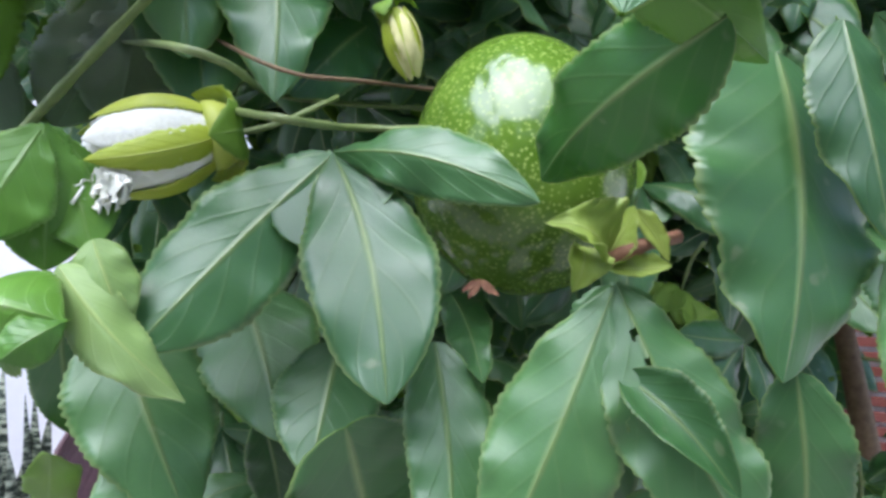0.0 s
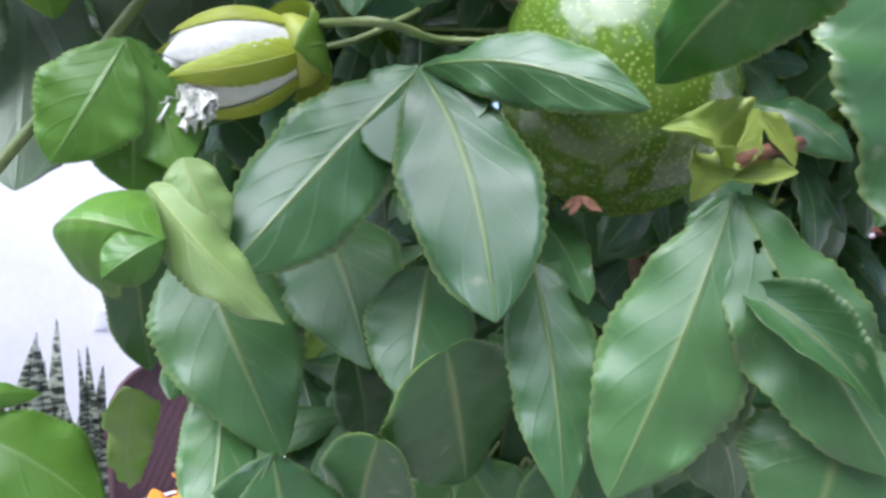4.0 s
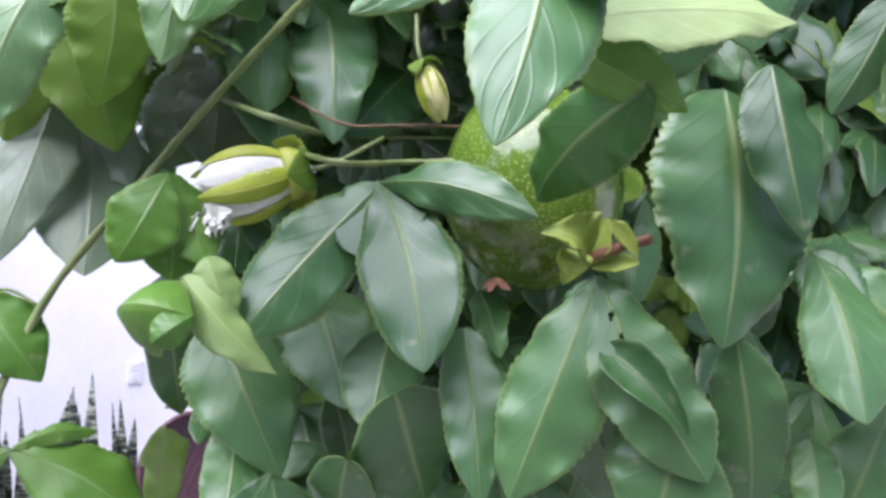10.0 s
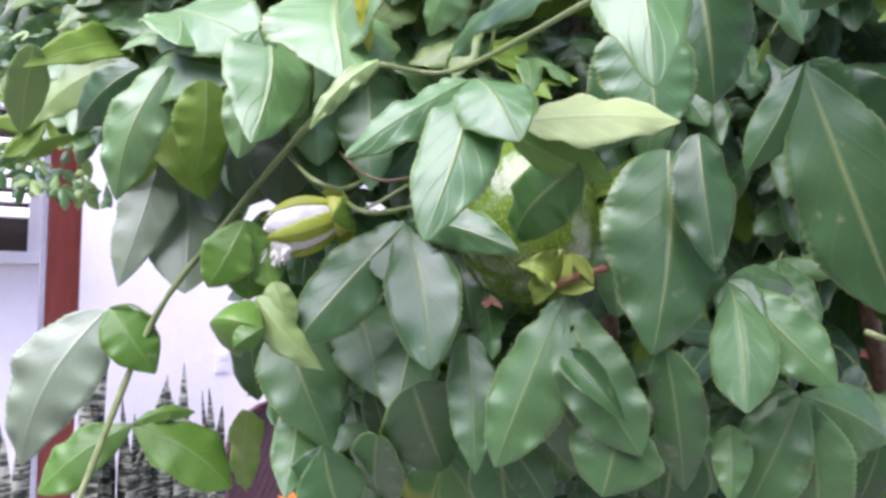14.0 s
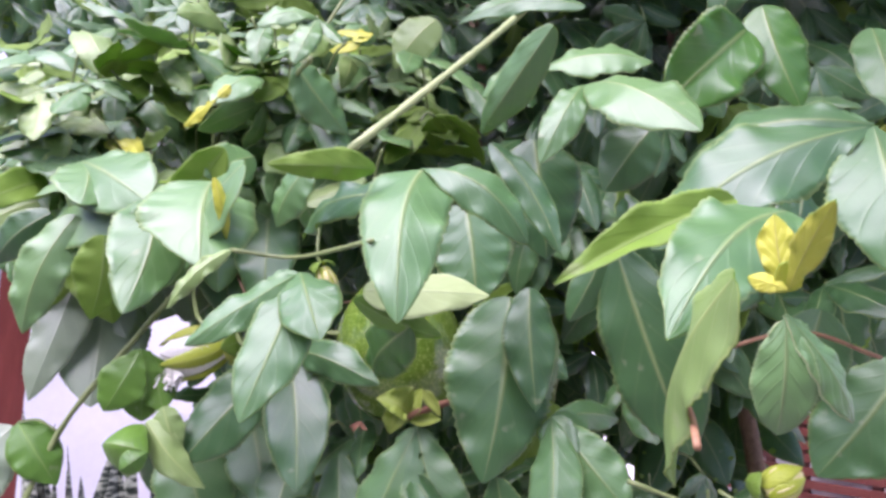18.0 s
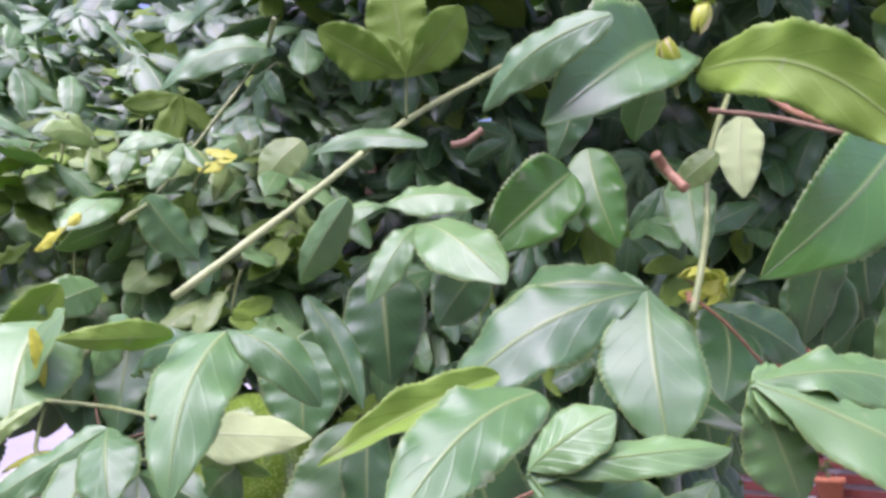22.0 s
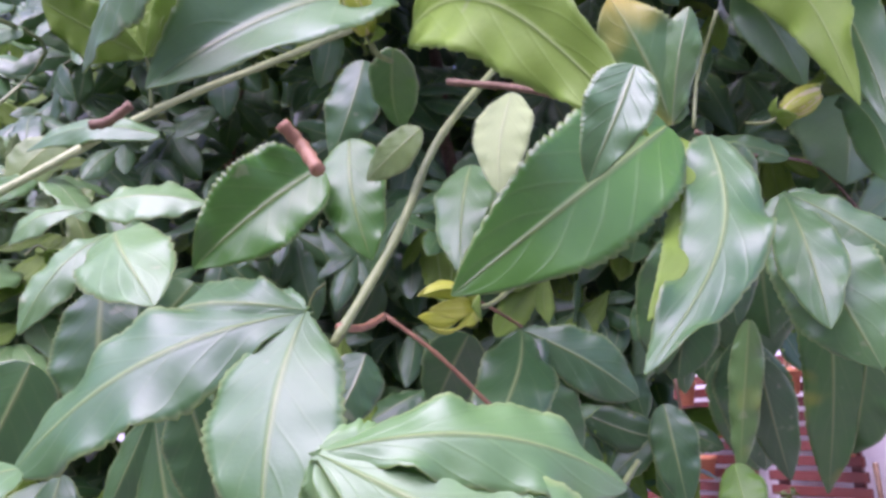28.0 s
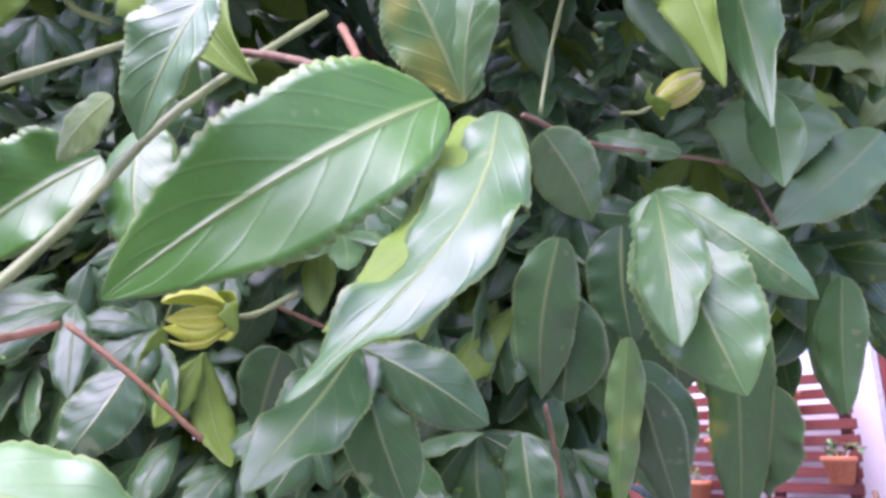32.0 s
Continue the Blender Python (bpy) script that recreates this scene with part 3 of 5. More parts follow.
rim = [CH @ Vector((0.272 * (1 if s < 0.55 else math.sqrt(max(0.0, 1 - ((s - 0.55) / 0.452) ** 2))) * sg, 0.12 * s, 0.45 + 0.57 * s)) for sg, rng in ((-1, (0, 0.2, 0.4, 0.55, 0.7, 0.85, 0.95, 1.0)), (1, (0.95, 0.85, 0.7, 0.55, 0.4, 0.2, 0))) for s in rng]
tube("back_frame", rim, 0.012, WICKER, chair, steps=4)
b = bmesh.new()
box(b, CH @ pose(0, -0.2, 0.43), (0.54, 0.46, 0.05), 0.02)
part("seat", b, WICKER, chair)
for x in (-0.24, 0.24):
    for y in (-0.4, 0.0):
        b = bmesh.new()
        box(b, CH @ pose(x, y, 0.21), (0.035, 0.035, 0.42), 0.006)
        part("leg", b, WICKER, chair)

def flower_clump(m, seed):
    rnd = random.Random(seed)
    ob = thing("orange_flowers", "clump of bright orange garden flowers on green stalks", "flower", at=m.translation)
    for k in range(9):
        tip = m @ Vector((rnd.uniform(-0.14, 0.14), rnd.uniform(-0.1, 0.1), rnd.uniform(0.97, 1.05)))
        tube("stalk", [m @ Vector((rnd.uniform(-0.03, 0.03), 0, 0)), m.translation.lerp(tip, 0.6) + Vector((0.01, 0, 0)), tip], 0.003, STEM, ob, steps=3, sides=5)
        out = ([], [], [], [])
        for i in range(5):
            a = 6.28 * i / 5 + rnd.uniform(-0.3, 0.3)
            lobe_geo(out, tip, tip + Vector((0.055 * math.cos(a), 0.055 * math.sin(a), 0.03)), (0, 0, 1), 0.3, fine=0.16, seed=seed + 10 * k + i, wave=0.02)
        v, f, ix, uv = out
        part_mesh("bloom", mesh_of("bloom", v, f, [FLOWER, FLOWER], ix, uv), ob)
    return ob


flower_clump(pose(-0.7, 1.16, 0.0, 0, 0, 20), 5)

palm = thing("potted_palm", "dark spiky palm plant standing in front of the slatted screen", "plant", at=NORTH @ Vector((-0.95, -0.4, 0)))
PM = NORTH @ pose(-0.95, -0.4, 0)
tube("stem", [PM @ Vector((0, 0, 0)), PM @ Vector((0.01, 0, 0.5)), PM @ Vector((0, 0, 1.2))], 0.02, OLDSTEM, palm)
for k in range(26):
    a, e = 2.4 * k, 0.2 + 0.9 * ((k * 7) % 11) / 11
    tip = Vector((math.cos(a) * math.cos(e), math.sin(a) * math.cos(e), math.sin(e))) * 0.4
    out = ([], [], [], [])
    lobe_geo(out, PM @ Vector((0, 0, 1.17)), PM @ (Vector((0, 0, 1.17)) + tip), (0, 0, 1), 0.05, bend=0.12, fold=0.3, wave=0.0, fine=0.2, seed=k)
    part_mesh("frond", mesh_of("frond", out[0], out[1], [LEAF["dark"], UNDER], out[2], out[3]), palm)


# ---- the passion vine ----
vine = thing("passion_vine", "green passion fruit vine with glossy three-lobed leaves and winding stems", "vine", at=(0.1, 0.35, 0.0))
leaf((-0.0675, 0.2513, 1.5616), [((-0.1272, 0.1951, 1.4720), 0.215, {"fold": 0.15, "bend": 0.05}), ((-0.0235, 0.1993, 1.4590), 0.225, {"fold": 0.1, "bend": 0.06}), ((0.0264, 0.2238, 1.5365), 0.150, {"fold": 0.25, "bend": 0.08})], (0.3355, -0.9420, -0.0010))
leaf((0.0574, 0.2361, 1.5042), [((0.0134, 0.2180, 1.3950), 0.215, {"bend": 0.08, "fold": 0.2}), ((0.1063, 0.2211, 1.4094), 0.225, {"bend": 0.08, "fold": 0.15, "holes": ((0.2, 0.12, 0.0022), (0.3, 0.06, 0.0014))})], (0.0207, -0.8806, 0.4734), tone="mid")
leaf((0.0601, 0.2263, 1.4696), [((0.0979, 0.2086, 1.4317), 0.190, {"curl": 0.7, "bend": 0.12, "fold": -0.3})], (-0.0379, -0.9449, 0.3251))
leaf((0.1574, 0.2468, 1.5150), [((0.1654, 0.1952, 1.4442), 0.210, {"fold": 0.35, "bend": 0.05}), ((0.2131, 0.2330, 1.4539), 0.230, {"fold": 0.15, "bend": 0.05}), ((0.2004, 0.3021, 1.5115), 0.160, {"fold": 0.2, "bend": 0.05})], (-0.0696, -0.9715, 0.2265), tone="mid")
leaf((0.1227, 0.2609, 1.6027), [((0.1175, 0.2135, 1.4721), 0.300, {"bend": 0.04, "fold": 0.12})], (0.2361, -0.7644, -0.5999))
leaf((0.1428, 0.2429, 1.6080), [((0.1525, 0.2229, 1.5202), 0.207, {"fold": 0.2, "bend": 0.03})], (0.2906, -0.7776, -0.5576))
leaf((0.2031, 0.2446, 1.6450), [((0.2505, 0.2616, 1.4905), 0.205, {"bend": 0.05, "fold": 0.1}), ((0.2794, 0.2840, 1.5798), 0.210, {"bend": 0.05, "fold": 0.15, "holes": ((0.35, 0.1, 0.005),)}), ((0.1697, 0.2495, 1.5828), 0.200, {"bend": 0.03, "fold": 0.3})], (-0.0707, -0.9609, -0.2676))
leaf((0.0853, 0.1546, 1.5763), [((0.0254, 0.2150, 1.5400), 0.225, {"bend": 0.08, "fold": 0.2})], (0.0339, -0.9994, -0.0033), tone="deep")
leaf((0.0545, 0.0704, 1.6026), [((0.0554, 0.0183, 1.5288), 0.190, {"bend": 0.08, "fold": 0.12}), ((0.0171, 0.0226, 1.5642), 0.150, {"bend": 0.1, "fold": 0.35}), ((0.0875, 0.0369, 1.5659), 0.280, {"bend": 0.12, "fold": 0.2})], (0.3734, -0.8492, 0.3733), tone="mid")
leaf((0.0605, 0.1356, 1.5985), [((0.1394, 0.1531, 1.5956), 0.215, {"bend": 0.1, "fold": 0.12})], (0.1768, -0.8520, 0.4928), tone=PALE, under=UNDER)
leaf((0.0517, 0.1400, 1.5932), [((0.1008, 0.1718, 1.5668), 0.200, {"bend": 0.08, "fold": 0.2})], (-0.0280, -0.8384, -0.5443), tone="sap", under=UNDER)
leaf((0.1295, 0.0654, 1.6547), [((0.1462, 0.0007, 1.5780), 0.225, {"bend": 0.1, "fold": 0.25, "shape": "heart"}), ((0.1861, 0.0691, 1.6169), 0.200, {"bend": 0.18, "fold": 0.3})], (0.3850, -0.7952, 0.4683), tone="mid")
leaf((0.3516, 0.1422, 1.6781), [((0.2404, 0.1069, 1.6160), 0.200, {"bend": 0.1, "fold": 0.15}), ((0.3573, 0.1010, 1.5946), 0.300, {"bend": 0.06, "fold": 0.1}), ((0.2485, 0.1741, 1.6761), 0.240, {"bend": 0.2, "fold": 0.3})], (0.1404, -0.8837, 0.4464), tone="mid")
leaf((0.2808, 0.0653, 1.6280), [((0.2098, 0.0166, 1.5899), 0.105, {"fold": -0.5, "bend": 0.05})], (0.3388, -0.8181, 0.4647), tone=UNDER, under=PALE)
leaf((0.3934, 0.0677, 1.6225), [((0.4790, 0.1168, 1.6112), 0.160, {"bend": 0.15, "fold": 0.2}), ((0.4997, 0.1019, 1.5665), 0.200, {"bend": 0.1, "fold": 0.1}), ((0.4106, 0.0829, 1.5706), 0.286, {"bend": 0.05})], (-0.0043, -0.8314, 0.5557), tone="fresh_lit")
leaf((0.3163, -0.0648, 1.5938), [((0.3736, -0.0488, 1.6016), 0.110, {"bend": 0.1, "fold": 0.3}), ((0.3600, -0.0462, 1.5736), 0.270, {"bend": 0.05, "fold": 0.1}), ((0.3408, -0.0619, 1.6117), 0.320, {"bend": 0.1, "fold": 0.2})], (-0.0201, -0.8467, 0.5318), tone="fresh_lit")
leaf((0.3010, 0.0550, 1.6195), [((0.2582, -0.0261, 1.5710), 0.200, {"bend": 0.08, "fold": 0.1})], (0.1437, -0.8796, 0.4534), tone="mid")
leaf((0.5069, 0.2164, 1.7731), [((0.4198, 0.1402, 1.6843), 0.215, {"bend": 0.07, "fold": -0.14, "wave": 0.012})], (0.0664, -0.9615, -0.2668), tone="deep")
leaf((0.5907, 0.4007, 1.7897), [((0.5934, 0.3372, 1.6894), 0.170, {"bend": 0.05, "fold": 0.2}), ((0.6255, 0.3682, 1.6623), 0.250, {"bend": 0.1, "fold": 0.15}), ((0.6687, 0.3805, 1.7146), 0.160, {"bend": 0.15, "fold": 0.2})], (-0.1768, -0.9442, 0.2778), tone="mid")
leaf((0.4036, 0.3781, 1.6992), [((0.3998, 0.2638, 1.6226), 0.178, {"bend": 0.05, "fold": 0.1}), ((0.4336, 0.3893, 1.6022), 0.233, {"bend": 0.05, "fold": 0.1, "holes": ((0.3, -0.5, 0.004),)}), ((0.4833, 0.3986, 1.6526), 0.235, {"bend": 0.05, "fold": 0.1})], (0.2175, -0.9585, 0.1845))
leaf((0.1665, 0.2525, 1.8896), [((0.0939, 0.2235, 1.9288), 0.249, {"fold": -0.1}), ((0.1555, 0.2291, 1.9780), 0.289, {"fold": -0.1}), ((0.2187, 0.2536, 1.9467), 0.281, {"fold": -0.1})], (0.2429, -0.5867, -0.7725), tone=UNDER, under=UNDER, stalk=(0.1611, 0.2693, 1.8579))
leaf((0.3706, 0.1713, 1.8464), [((0.3039, 0.0904, 1.7652), 0.250, {"bend": 0.1, "fold": -0.4})], (0.2508, -0.9662, -0.0603), tone="mid")
leaf((-0.1829, 0.2609, 1.4856), [((-0.1276, 0.2476, 1.3919), 0.290, {"bend": 0.06})], (0.4970, -0.8014, 0.3328), tone="mid")
leaf((-0.1404, 0.3020, 1.5045), [((-0.0919, 0.2591, 1.4315), 0.320, {"bend": 0.05})], (0.3899, -0.8737, 0.2910), tone="mid")
leaf((-0.0673, 0.2669, 1.4758), [((-0.0671, 0.2353, 1.4193), 0.360, {"bend": 0.05})], (0.3276, -0.8884, 0.3216), tone="mid")
leaf((-0.0189, 0.2549, 1.4779), [((-0.0021, 0.2240, 1.3886), 0.190, {"bend": 0.05})], (0.1986, -0.9110, 0.3615), tone="mid")
leaf((-0.1483, 0.1803, 1.5050), [((-0.0996, 0.1925, 1.4561), 0.175, {"bend": 0.1, "fold": 0.35, "twist": 50})], (0.5124, -0.8254, 0.2370), tone="lime", under=PALE)
leaf((-0.1606, 0.1826, 1.5601), [((-0.1785, 0.1663, 1.5123), 0.340, {"bend": 0.12, "fold": 0.1}), ((-0.1426, 0.1916, 1.5119), 0.330, {"bend": -0.05, "fold": 0.2}), ((-0.1601, 0.1876, 1.5031), 0.330, {"bend": 0.05, "fold": 0.2})], (0.6305, -0.7659, 0.1259), tone="sap")
leaf((-0.1280, 0.1615, 1.4848), [((-0.1750, 0.1643, 1.4860), 0.400, {"bend": 0.3, "fold": 0.5, "curl": -0.5}), ((-0.1411, 0.1487, 1.4722), 0.400, {"bend": 0.2, "fold": 0.4})], (0.6113, -0.7580, 0.2276), tone="sap")
leaf((0.1210, 0.2309, 1.4726), [((0.1263, 0.2597, 1.3792), 0.181, {"bend": 0.05})], (-0.1509, -0.9135, 0.3778), tone="mid")
leaf((0.1979, 0.2812, 1.4428), [((0.1633, 0.2731, 1.3696), 0.267, {"bend": 0.05}), ((0.2050, 0.2910, 1.3570), 0.270, {"bend": 0.05}), ((0.2492, 0.3042, 1.4145), 0.319, {"bend": 0.05})], (-0.1109, -0.9214, 0.3725), tone="mid")
leaf((-0.3095, 0.2291, 1.3997), [((-0.2339, 0.2655, 1.3487), 0.270, {"bend": 0.12, "fold": 0.15}), ((-0.3689, 0.1862, 1.3483), 0.260, {"bend": 0.08}), ((-0.2755, 0.2645, 1.4095), 0.160, {"bend": 0.1, "fold": 0.3})], (0.5516, -0.5657, 0.6130), tone="sap", under=PALE)
leaf((-0.2953, 0.1836, 1.4946), [((-0.3335, 0.1441, 1.3811), 0.240, {"bend": 0.12, "fold": 0.1})], (0.6059, -0.5196, 0.6024), tone="sheen_grey", under=PALE)
leaf((-0.2959, 0.2375, 1.6291), [((-0.2946, 0.1928, 1.5178), 0.200, {"bend": 0.08, "fold": 0.15})], (0.5103, -0.5035, 0.6972), tone="sheen_grey")
leaf((-0.2509, 0.2095, 1.6995), [((-0.2181, 0.2094, 1.5848), 0.250, {"bend": 0.06, "fold": 0.2}), ((-0.3043, 0.1999, 1.5933), 0.200, {"bend": 0.1, "fold": 0.3})], (0.5195, -0.5777, 0.6295), tone=UNDER)
leaf((-0.1947, 0.1400, 1.6640), [((-0.2254, 0.1251, 1.5714), 0.212, {"bend": 0.1, "fold": 0.2})], (0.5308, -0.5076, 0.6787), tone="fresh_lit")
tube("stem", [(-0.2777, 0.1390, 1.3347), (-0.2815, 0.1660, 1.3831), (-0.2588, 0.1994, 1.4911), (-0.2037, 0.2166, 1.5660), (-0.1475, 0.2144, 1.6180), (-0.0790, 0.1964, 1.6613)], 0.0025, STEM, vine)
tube("stem", [(0.0643, 0.1050, 1.6824), (0.1090, 0.1942, 1.7707), (0.1592, 0.2748, 1.8590), (0.2194, 0.3465, 1.9296), (0.2676, 0.4038, 1.9861)], 0.0028, PALESTEM, vine)
tube("stem", [(0.3742, 0.1211, 1.6612), (0.3869, 0.1561, 1.7116), (0.3972, 0.1980, 1.7767), (0.4279, 0.2675, 1.8625)], 0.0021, STEM, vine)
leaf((-0.2462, 0.2981, 1.4909), [((-0.2696, 0.3455, 1.4061), 0.201, {"bend": 0.05})], (0.5794, -0.7571, 0.3017))
leaf((-0.1732, 0.2693, 1.4192), [((-0.1486, 0.2186, 1.3603), 0.220, {"bend": 0.05})], (0.5130, -0.8117, 0.2794), tone="mid")
leaf((-0.2540, 0.3089, 1.4029), [((-0.4461, 0.5510, 1.2552), 0.054, {"fold": 0.2})], (0.5610, -0.7195, 0.4093), tone=UNDER)
leaf((-0.1028, 0.2652, 1.4382), [((-0.1148, 0.3150, 1.3774), 0.176, {"bend": 0.05})], (0.3313, -0.8484, 0.4128))
leaf((-0.0748, 0.2235, 1.4080), [((-0.1162, 0.3091, 1.3290), 0.178, {"bend": 0.05})], (0.3033, -0.8032, 0.5126))
leaf((-0.0636, 0.3168, 1.3805), [((-0.0804, 0.3152, 1.3159), 0.390, {"bend": 0.05}), ((-0.0221, 0.3389, 1.3148), 0.322, {"bend": 0.05}), ((-0.0464, 0.3301, 1.3013), 0.238, {"bend": 0.05})], (0.3174, -0.8343, 0.4508), tone="old")
leaf((-0.0240, 0.3105, 1.5007), [((0.0047, 0.2414, 1.4634), 0.134, {"bend": 0.05})], (0.0939, -0.9679, 0.2330))
leaf((0.0916, 0.2328, 1.4278), [((0.0800, 0.2331, 1.3795), 0.598, {"bend": 0.05, "fold": 0.15})], (0.1195, -0.9080, 0.4016), tone="mid")
leaf((0.0549, 0.2398, 1.4675), [((0.0170, 0.3457, 1.3501), 0.132, {"bend": 0.05})], (0.0668, -0.9146, 0.3988))
leaf((0.1554, 0.2617, 1.4245), [((0.1550, 0.2416, 1.3837), 0.266, {"bend": 0.05})], (-0.0245, -0.9180, 0.3958), tone="old")
leaf((0.0340, 0.2424, 1.4524), [((0.0720, 0.3092, 1.3621), 0.183, {"bend": 0.03})], (0.0292, -0.9122, 0.4087))
leaf((0.1151, 0.1760, 1.6599), [((0.1264, 0.1672, 1.5906), 0.407, {"bend": 0.05})], (0.4060, -0.8928, 0.1953))
leaf((-0.0848, 0.0956, 1.6562), [((-0.0926, 0.0884, 1.5831), 0.191, {"fold": 0.2, "arc": 0.03}), ((-0.0605, 0.1068, 1.6022), 0.305, {"fold": 0.3})], (0.4613, -0.5956, 0.6576), tone="fresh_lit")
leaf((0.0110, 0.0725, 1.6706), [((-0.0505, 0.0915, 1.6124), 0.275, {"bend": 0.06, "fold": 0.15})], (0.4207, -0.5710, 0.7050), tone="fresh_lit")
leaf((-0.0440, 0.1235, 1.6987), [((-0.1091, 0.1426, 1.6578), 0.214, {"bend": 0.1, "fold": -0.2})], (0.5949, -0.7583, -0.2667), tone=UNDER)
leaf((-0.0045, 0.0656, 1.6610), [((-0.0028, 0.0781, 1.6244), 0.102, {"bend": 0.1, "fold": 0.3})], (0.5798, -0.8147, 0.0048), tone="gold", under=UNDER)
leaf((0.0092, 0.0661, 1.6171), [((-0.0157, 0.0443, 1.5830), 0.112, {"bend": 0.05, "fold": 0.3})], (0.5455, -0.7304, 0.4110), tone="lime", under=PALE)
leaf((0.0533, 0.0778, 1.6667), [((0.0263, 0.0840, 1.6330), 0.327, {"bend": 0.08, "fold": 0.2})], (0.3748, -0.6583, 0.6528), tone="fresh_lit")
leaf((0.1034, 0.0845, 1.6469), [((0.0062, 0.1335, 1.6388), 0.132, {"bend": 0.08, "fold": 0.15})], (0.4113, -0.8440, 0.3443))
leaf((0.2751, -0.0638, 1.5797), [((0.2438, 0.0093, 1.5126), 0.174, {"bend": 0.05, "fold": 0.2})], (-0.0277, -0.7476, 0.6636), tone="lime", under=UNDER)
leaf((0.2834, -0.1144, 1.5663), [((0.2807, -0.1087, 1.5418), 0.255, {"bend": 0.1, "fold": 0.1}), ((0.2962, -0.1060, 1.5455), 0.161, {"bend": 0.1, "fold": 0.2})], (0.0047, -0.7107, 0.7034), tone="fresh_lit", under=PALE)
leaf((0.2839, -0.1160, 1.5714), [((0.2823, -0.1170, 1.5870), 0.235, {"fold": 0.2}), ((0.2894, -0.1413, 1.5838), 0.106, {"fold": 0.2}), ((0.2766, -0.1171, 1.5743), 0.270, {"fold": 0.2})], (0.0230, -0.9797, 0.1990), tone="gold", under=UNDER)
leaf((0.1903, 0.2163, 1.7485), [((0.2673, 0.1525, 1.6897), 0.210, {"bend": 0.12, "fold": 0.2}), ((0.1698, 0.1685, 1.6869), 0.170, {"bend": 0.15, "fold": 0.2})], (0.2270, -0.8740, 0.4297), tone="fresh_lit", under=PALE)
leaf((0.1607, 0.2194, 1.7662), [((0.1184, 0.2029, 1.7465), 0.230, {"bend": 0.15, "fold": 0.2}), ((0.2368, 0.2311, 1.7691), 0.250, {"bend": 0.1, "fold": 0.2})], (0.2540, -0.8063, 0.5343), tone="fresh_lit", under=PALE)
leaf((0.2003, 0.0636, 1.7223), [((0.1410, 0.1155, 1.6849), 0.131, {"bend": 0.08, "fold": 0.4})], (0.3872, -0.9206, 0.0511), tone="mid")
leaf((0.1536, 0.1098, 1.6797), [((0.1937, 0.1072, 1.6125), 0.126, {"bend": 0.05, "fold": 0.3})], (0.3617, -0.9218, 0.1394))
leaf((0.1432, 0.2593, 1.7264), [((0.1533, 0.2589, 1.6315), 0.355, {"bend": 0.05})], (0.3113, -0.9436, 0.1125))
leaf((0.2337, 0.2314, 1.7170), [((0.2011, 0.2263, 1.6731), 0.397, {"bend": 0.05})], (0.2084, -0.9755, 0.0711), tone="mid")
leaf((0.3003, 0.2573, 1.7916), [((0.2390, 0.2208, 1.7246), 0.300, {"bend": 0.06, "fold": -0.3})], (0.3233, -0.9297, -0.1766), tone="deep")
leaf((0.3128, 0.2739, 1.8157), [((0.3340, 0.2583, 1.7317), 0.260, {"bend": 0.04, "fold": 0.1})], (0.2107, -0.9764, -0.0469), tone="deep")
leaf((0.3873, 0.3011, 1.7987), [((0.3901, 0.2519, 1.7209), 0.206, {"bend": 0.04, "fold": 0.1})], (0.0775, -0.9968, -0.0201), tone="mid", under=PALE)
leaf((0.4252, 0.2476, 1.8190), [((0.4193, 0.2249, 1.7544), 0.236, {"fold": 0.1})], (0.0093, -0.9391, -0.3434), tone=PALE, under=PALE)
leaf((0.3042, 0.3184, 1.8986), [((0.2796, 0.3174, 1.8233), 0.248, {"bend": 0.08, "fold": 0.2})], (0.2463, -0.9692, 0.0009))
leaf((0.3660, 0.2096, 1.8360), [((0.3490, 0.2735, 1.8153), 0.210, {"bend": 0.05})], (0.1485, -0.9748, -0.1663), tone="mid", under=PALE)
leaf((0.3977, 0.1584, 1.7618), [((0.3686, 0.1645, 1.7425), 0.255, {"bend": 0.08, "fold": 0.1})], (0.1157, -0.9929, -0.0267), tone="lime", under=PALE)
leaf((0.2567, 0.1997, 1.6494), [((0.2709, 0.2182, 1.5801), 0.269, {"bend": 0.05})], (0.3482, -0.9012, 0.2582))
leaf((0.1214, 0.2312, 1.6744), [((0.0776, 0.2374, 1.6004), 0.340, {"bend": 0.05})], (0.5764, -0.7875, 0.2179))
leaf((0.4917, 0.0878, 1.7406), [((0.4744, 0.0852, 1.7034), 0.270, {"bend": 0.06, "fold": -0.25})], (0.2051, -0.9083, 0.3647), tone="mid")
leaf((0.5274, 0.2379, 1.7747), [((0.4870, 0.1375, 1.6515), 0.115, {"bend": 0.0, "fold": 0.05, "arc": -0.12})], (-0.0571, -0.9889, 0.1369), tone="mid")
leaf((0.5106, 0.2431, 1.7846), [((0.4850, 0.2156, 1.8502), 0.300, {"bend": 0.05}), ((0.5255, 0.2294, 1.8452), 0.197, {"bend": 0.05})], (0.2438, -0.8470, -0.4723), tone="old")
leaf((0.3436, 0.0691, 1.8114), [((0.2684, 0.0928, 1.7776), 0.181, {"bend": 0.12, "fold": 0.25})], (0.3569, -0.8679, 0.3456), tone="mid")
leaf((0.3921, 0.1644, 1.8181), [((0.4883, 0.0969, 1.7222), 0.150, {"bend": 0.1, "fold": -0.2, "arc": -0.14})], (-0.0353, -0.8730, -0.4864), tone=UNDER)
leaf((0.0265, 0.2748, 1.9490), [((-0.0720, 0.2334, 1.9051), 0.172, {"bend": 0.12, "fold": 0.2})], (0.5100, -0.7810, 0.3603), tone="mid")
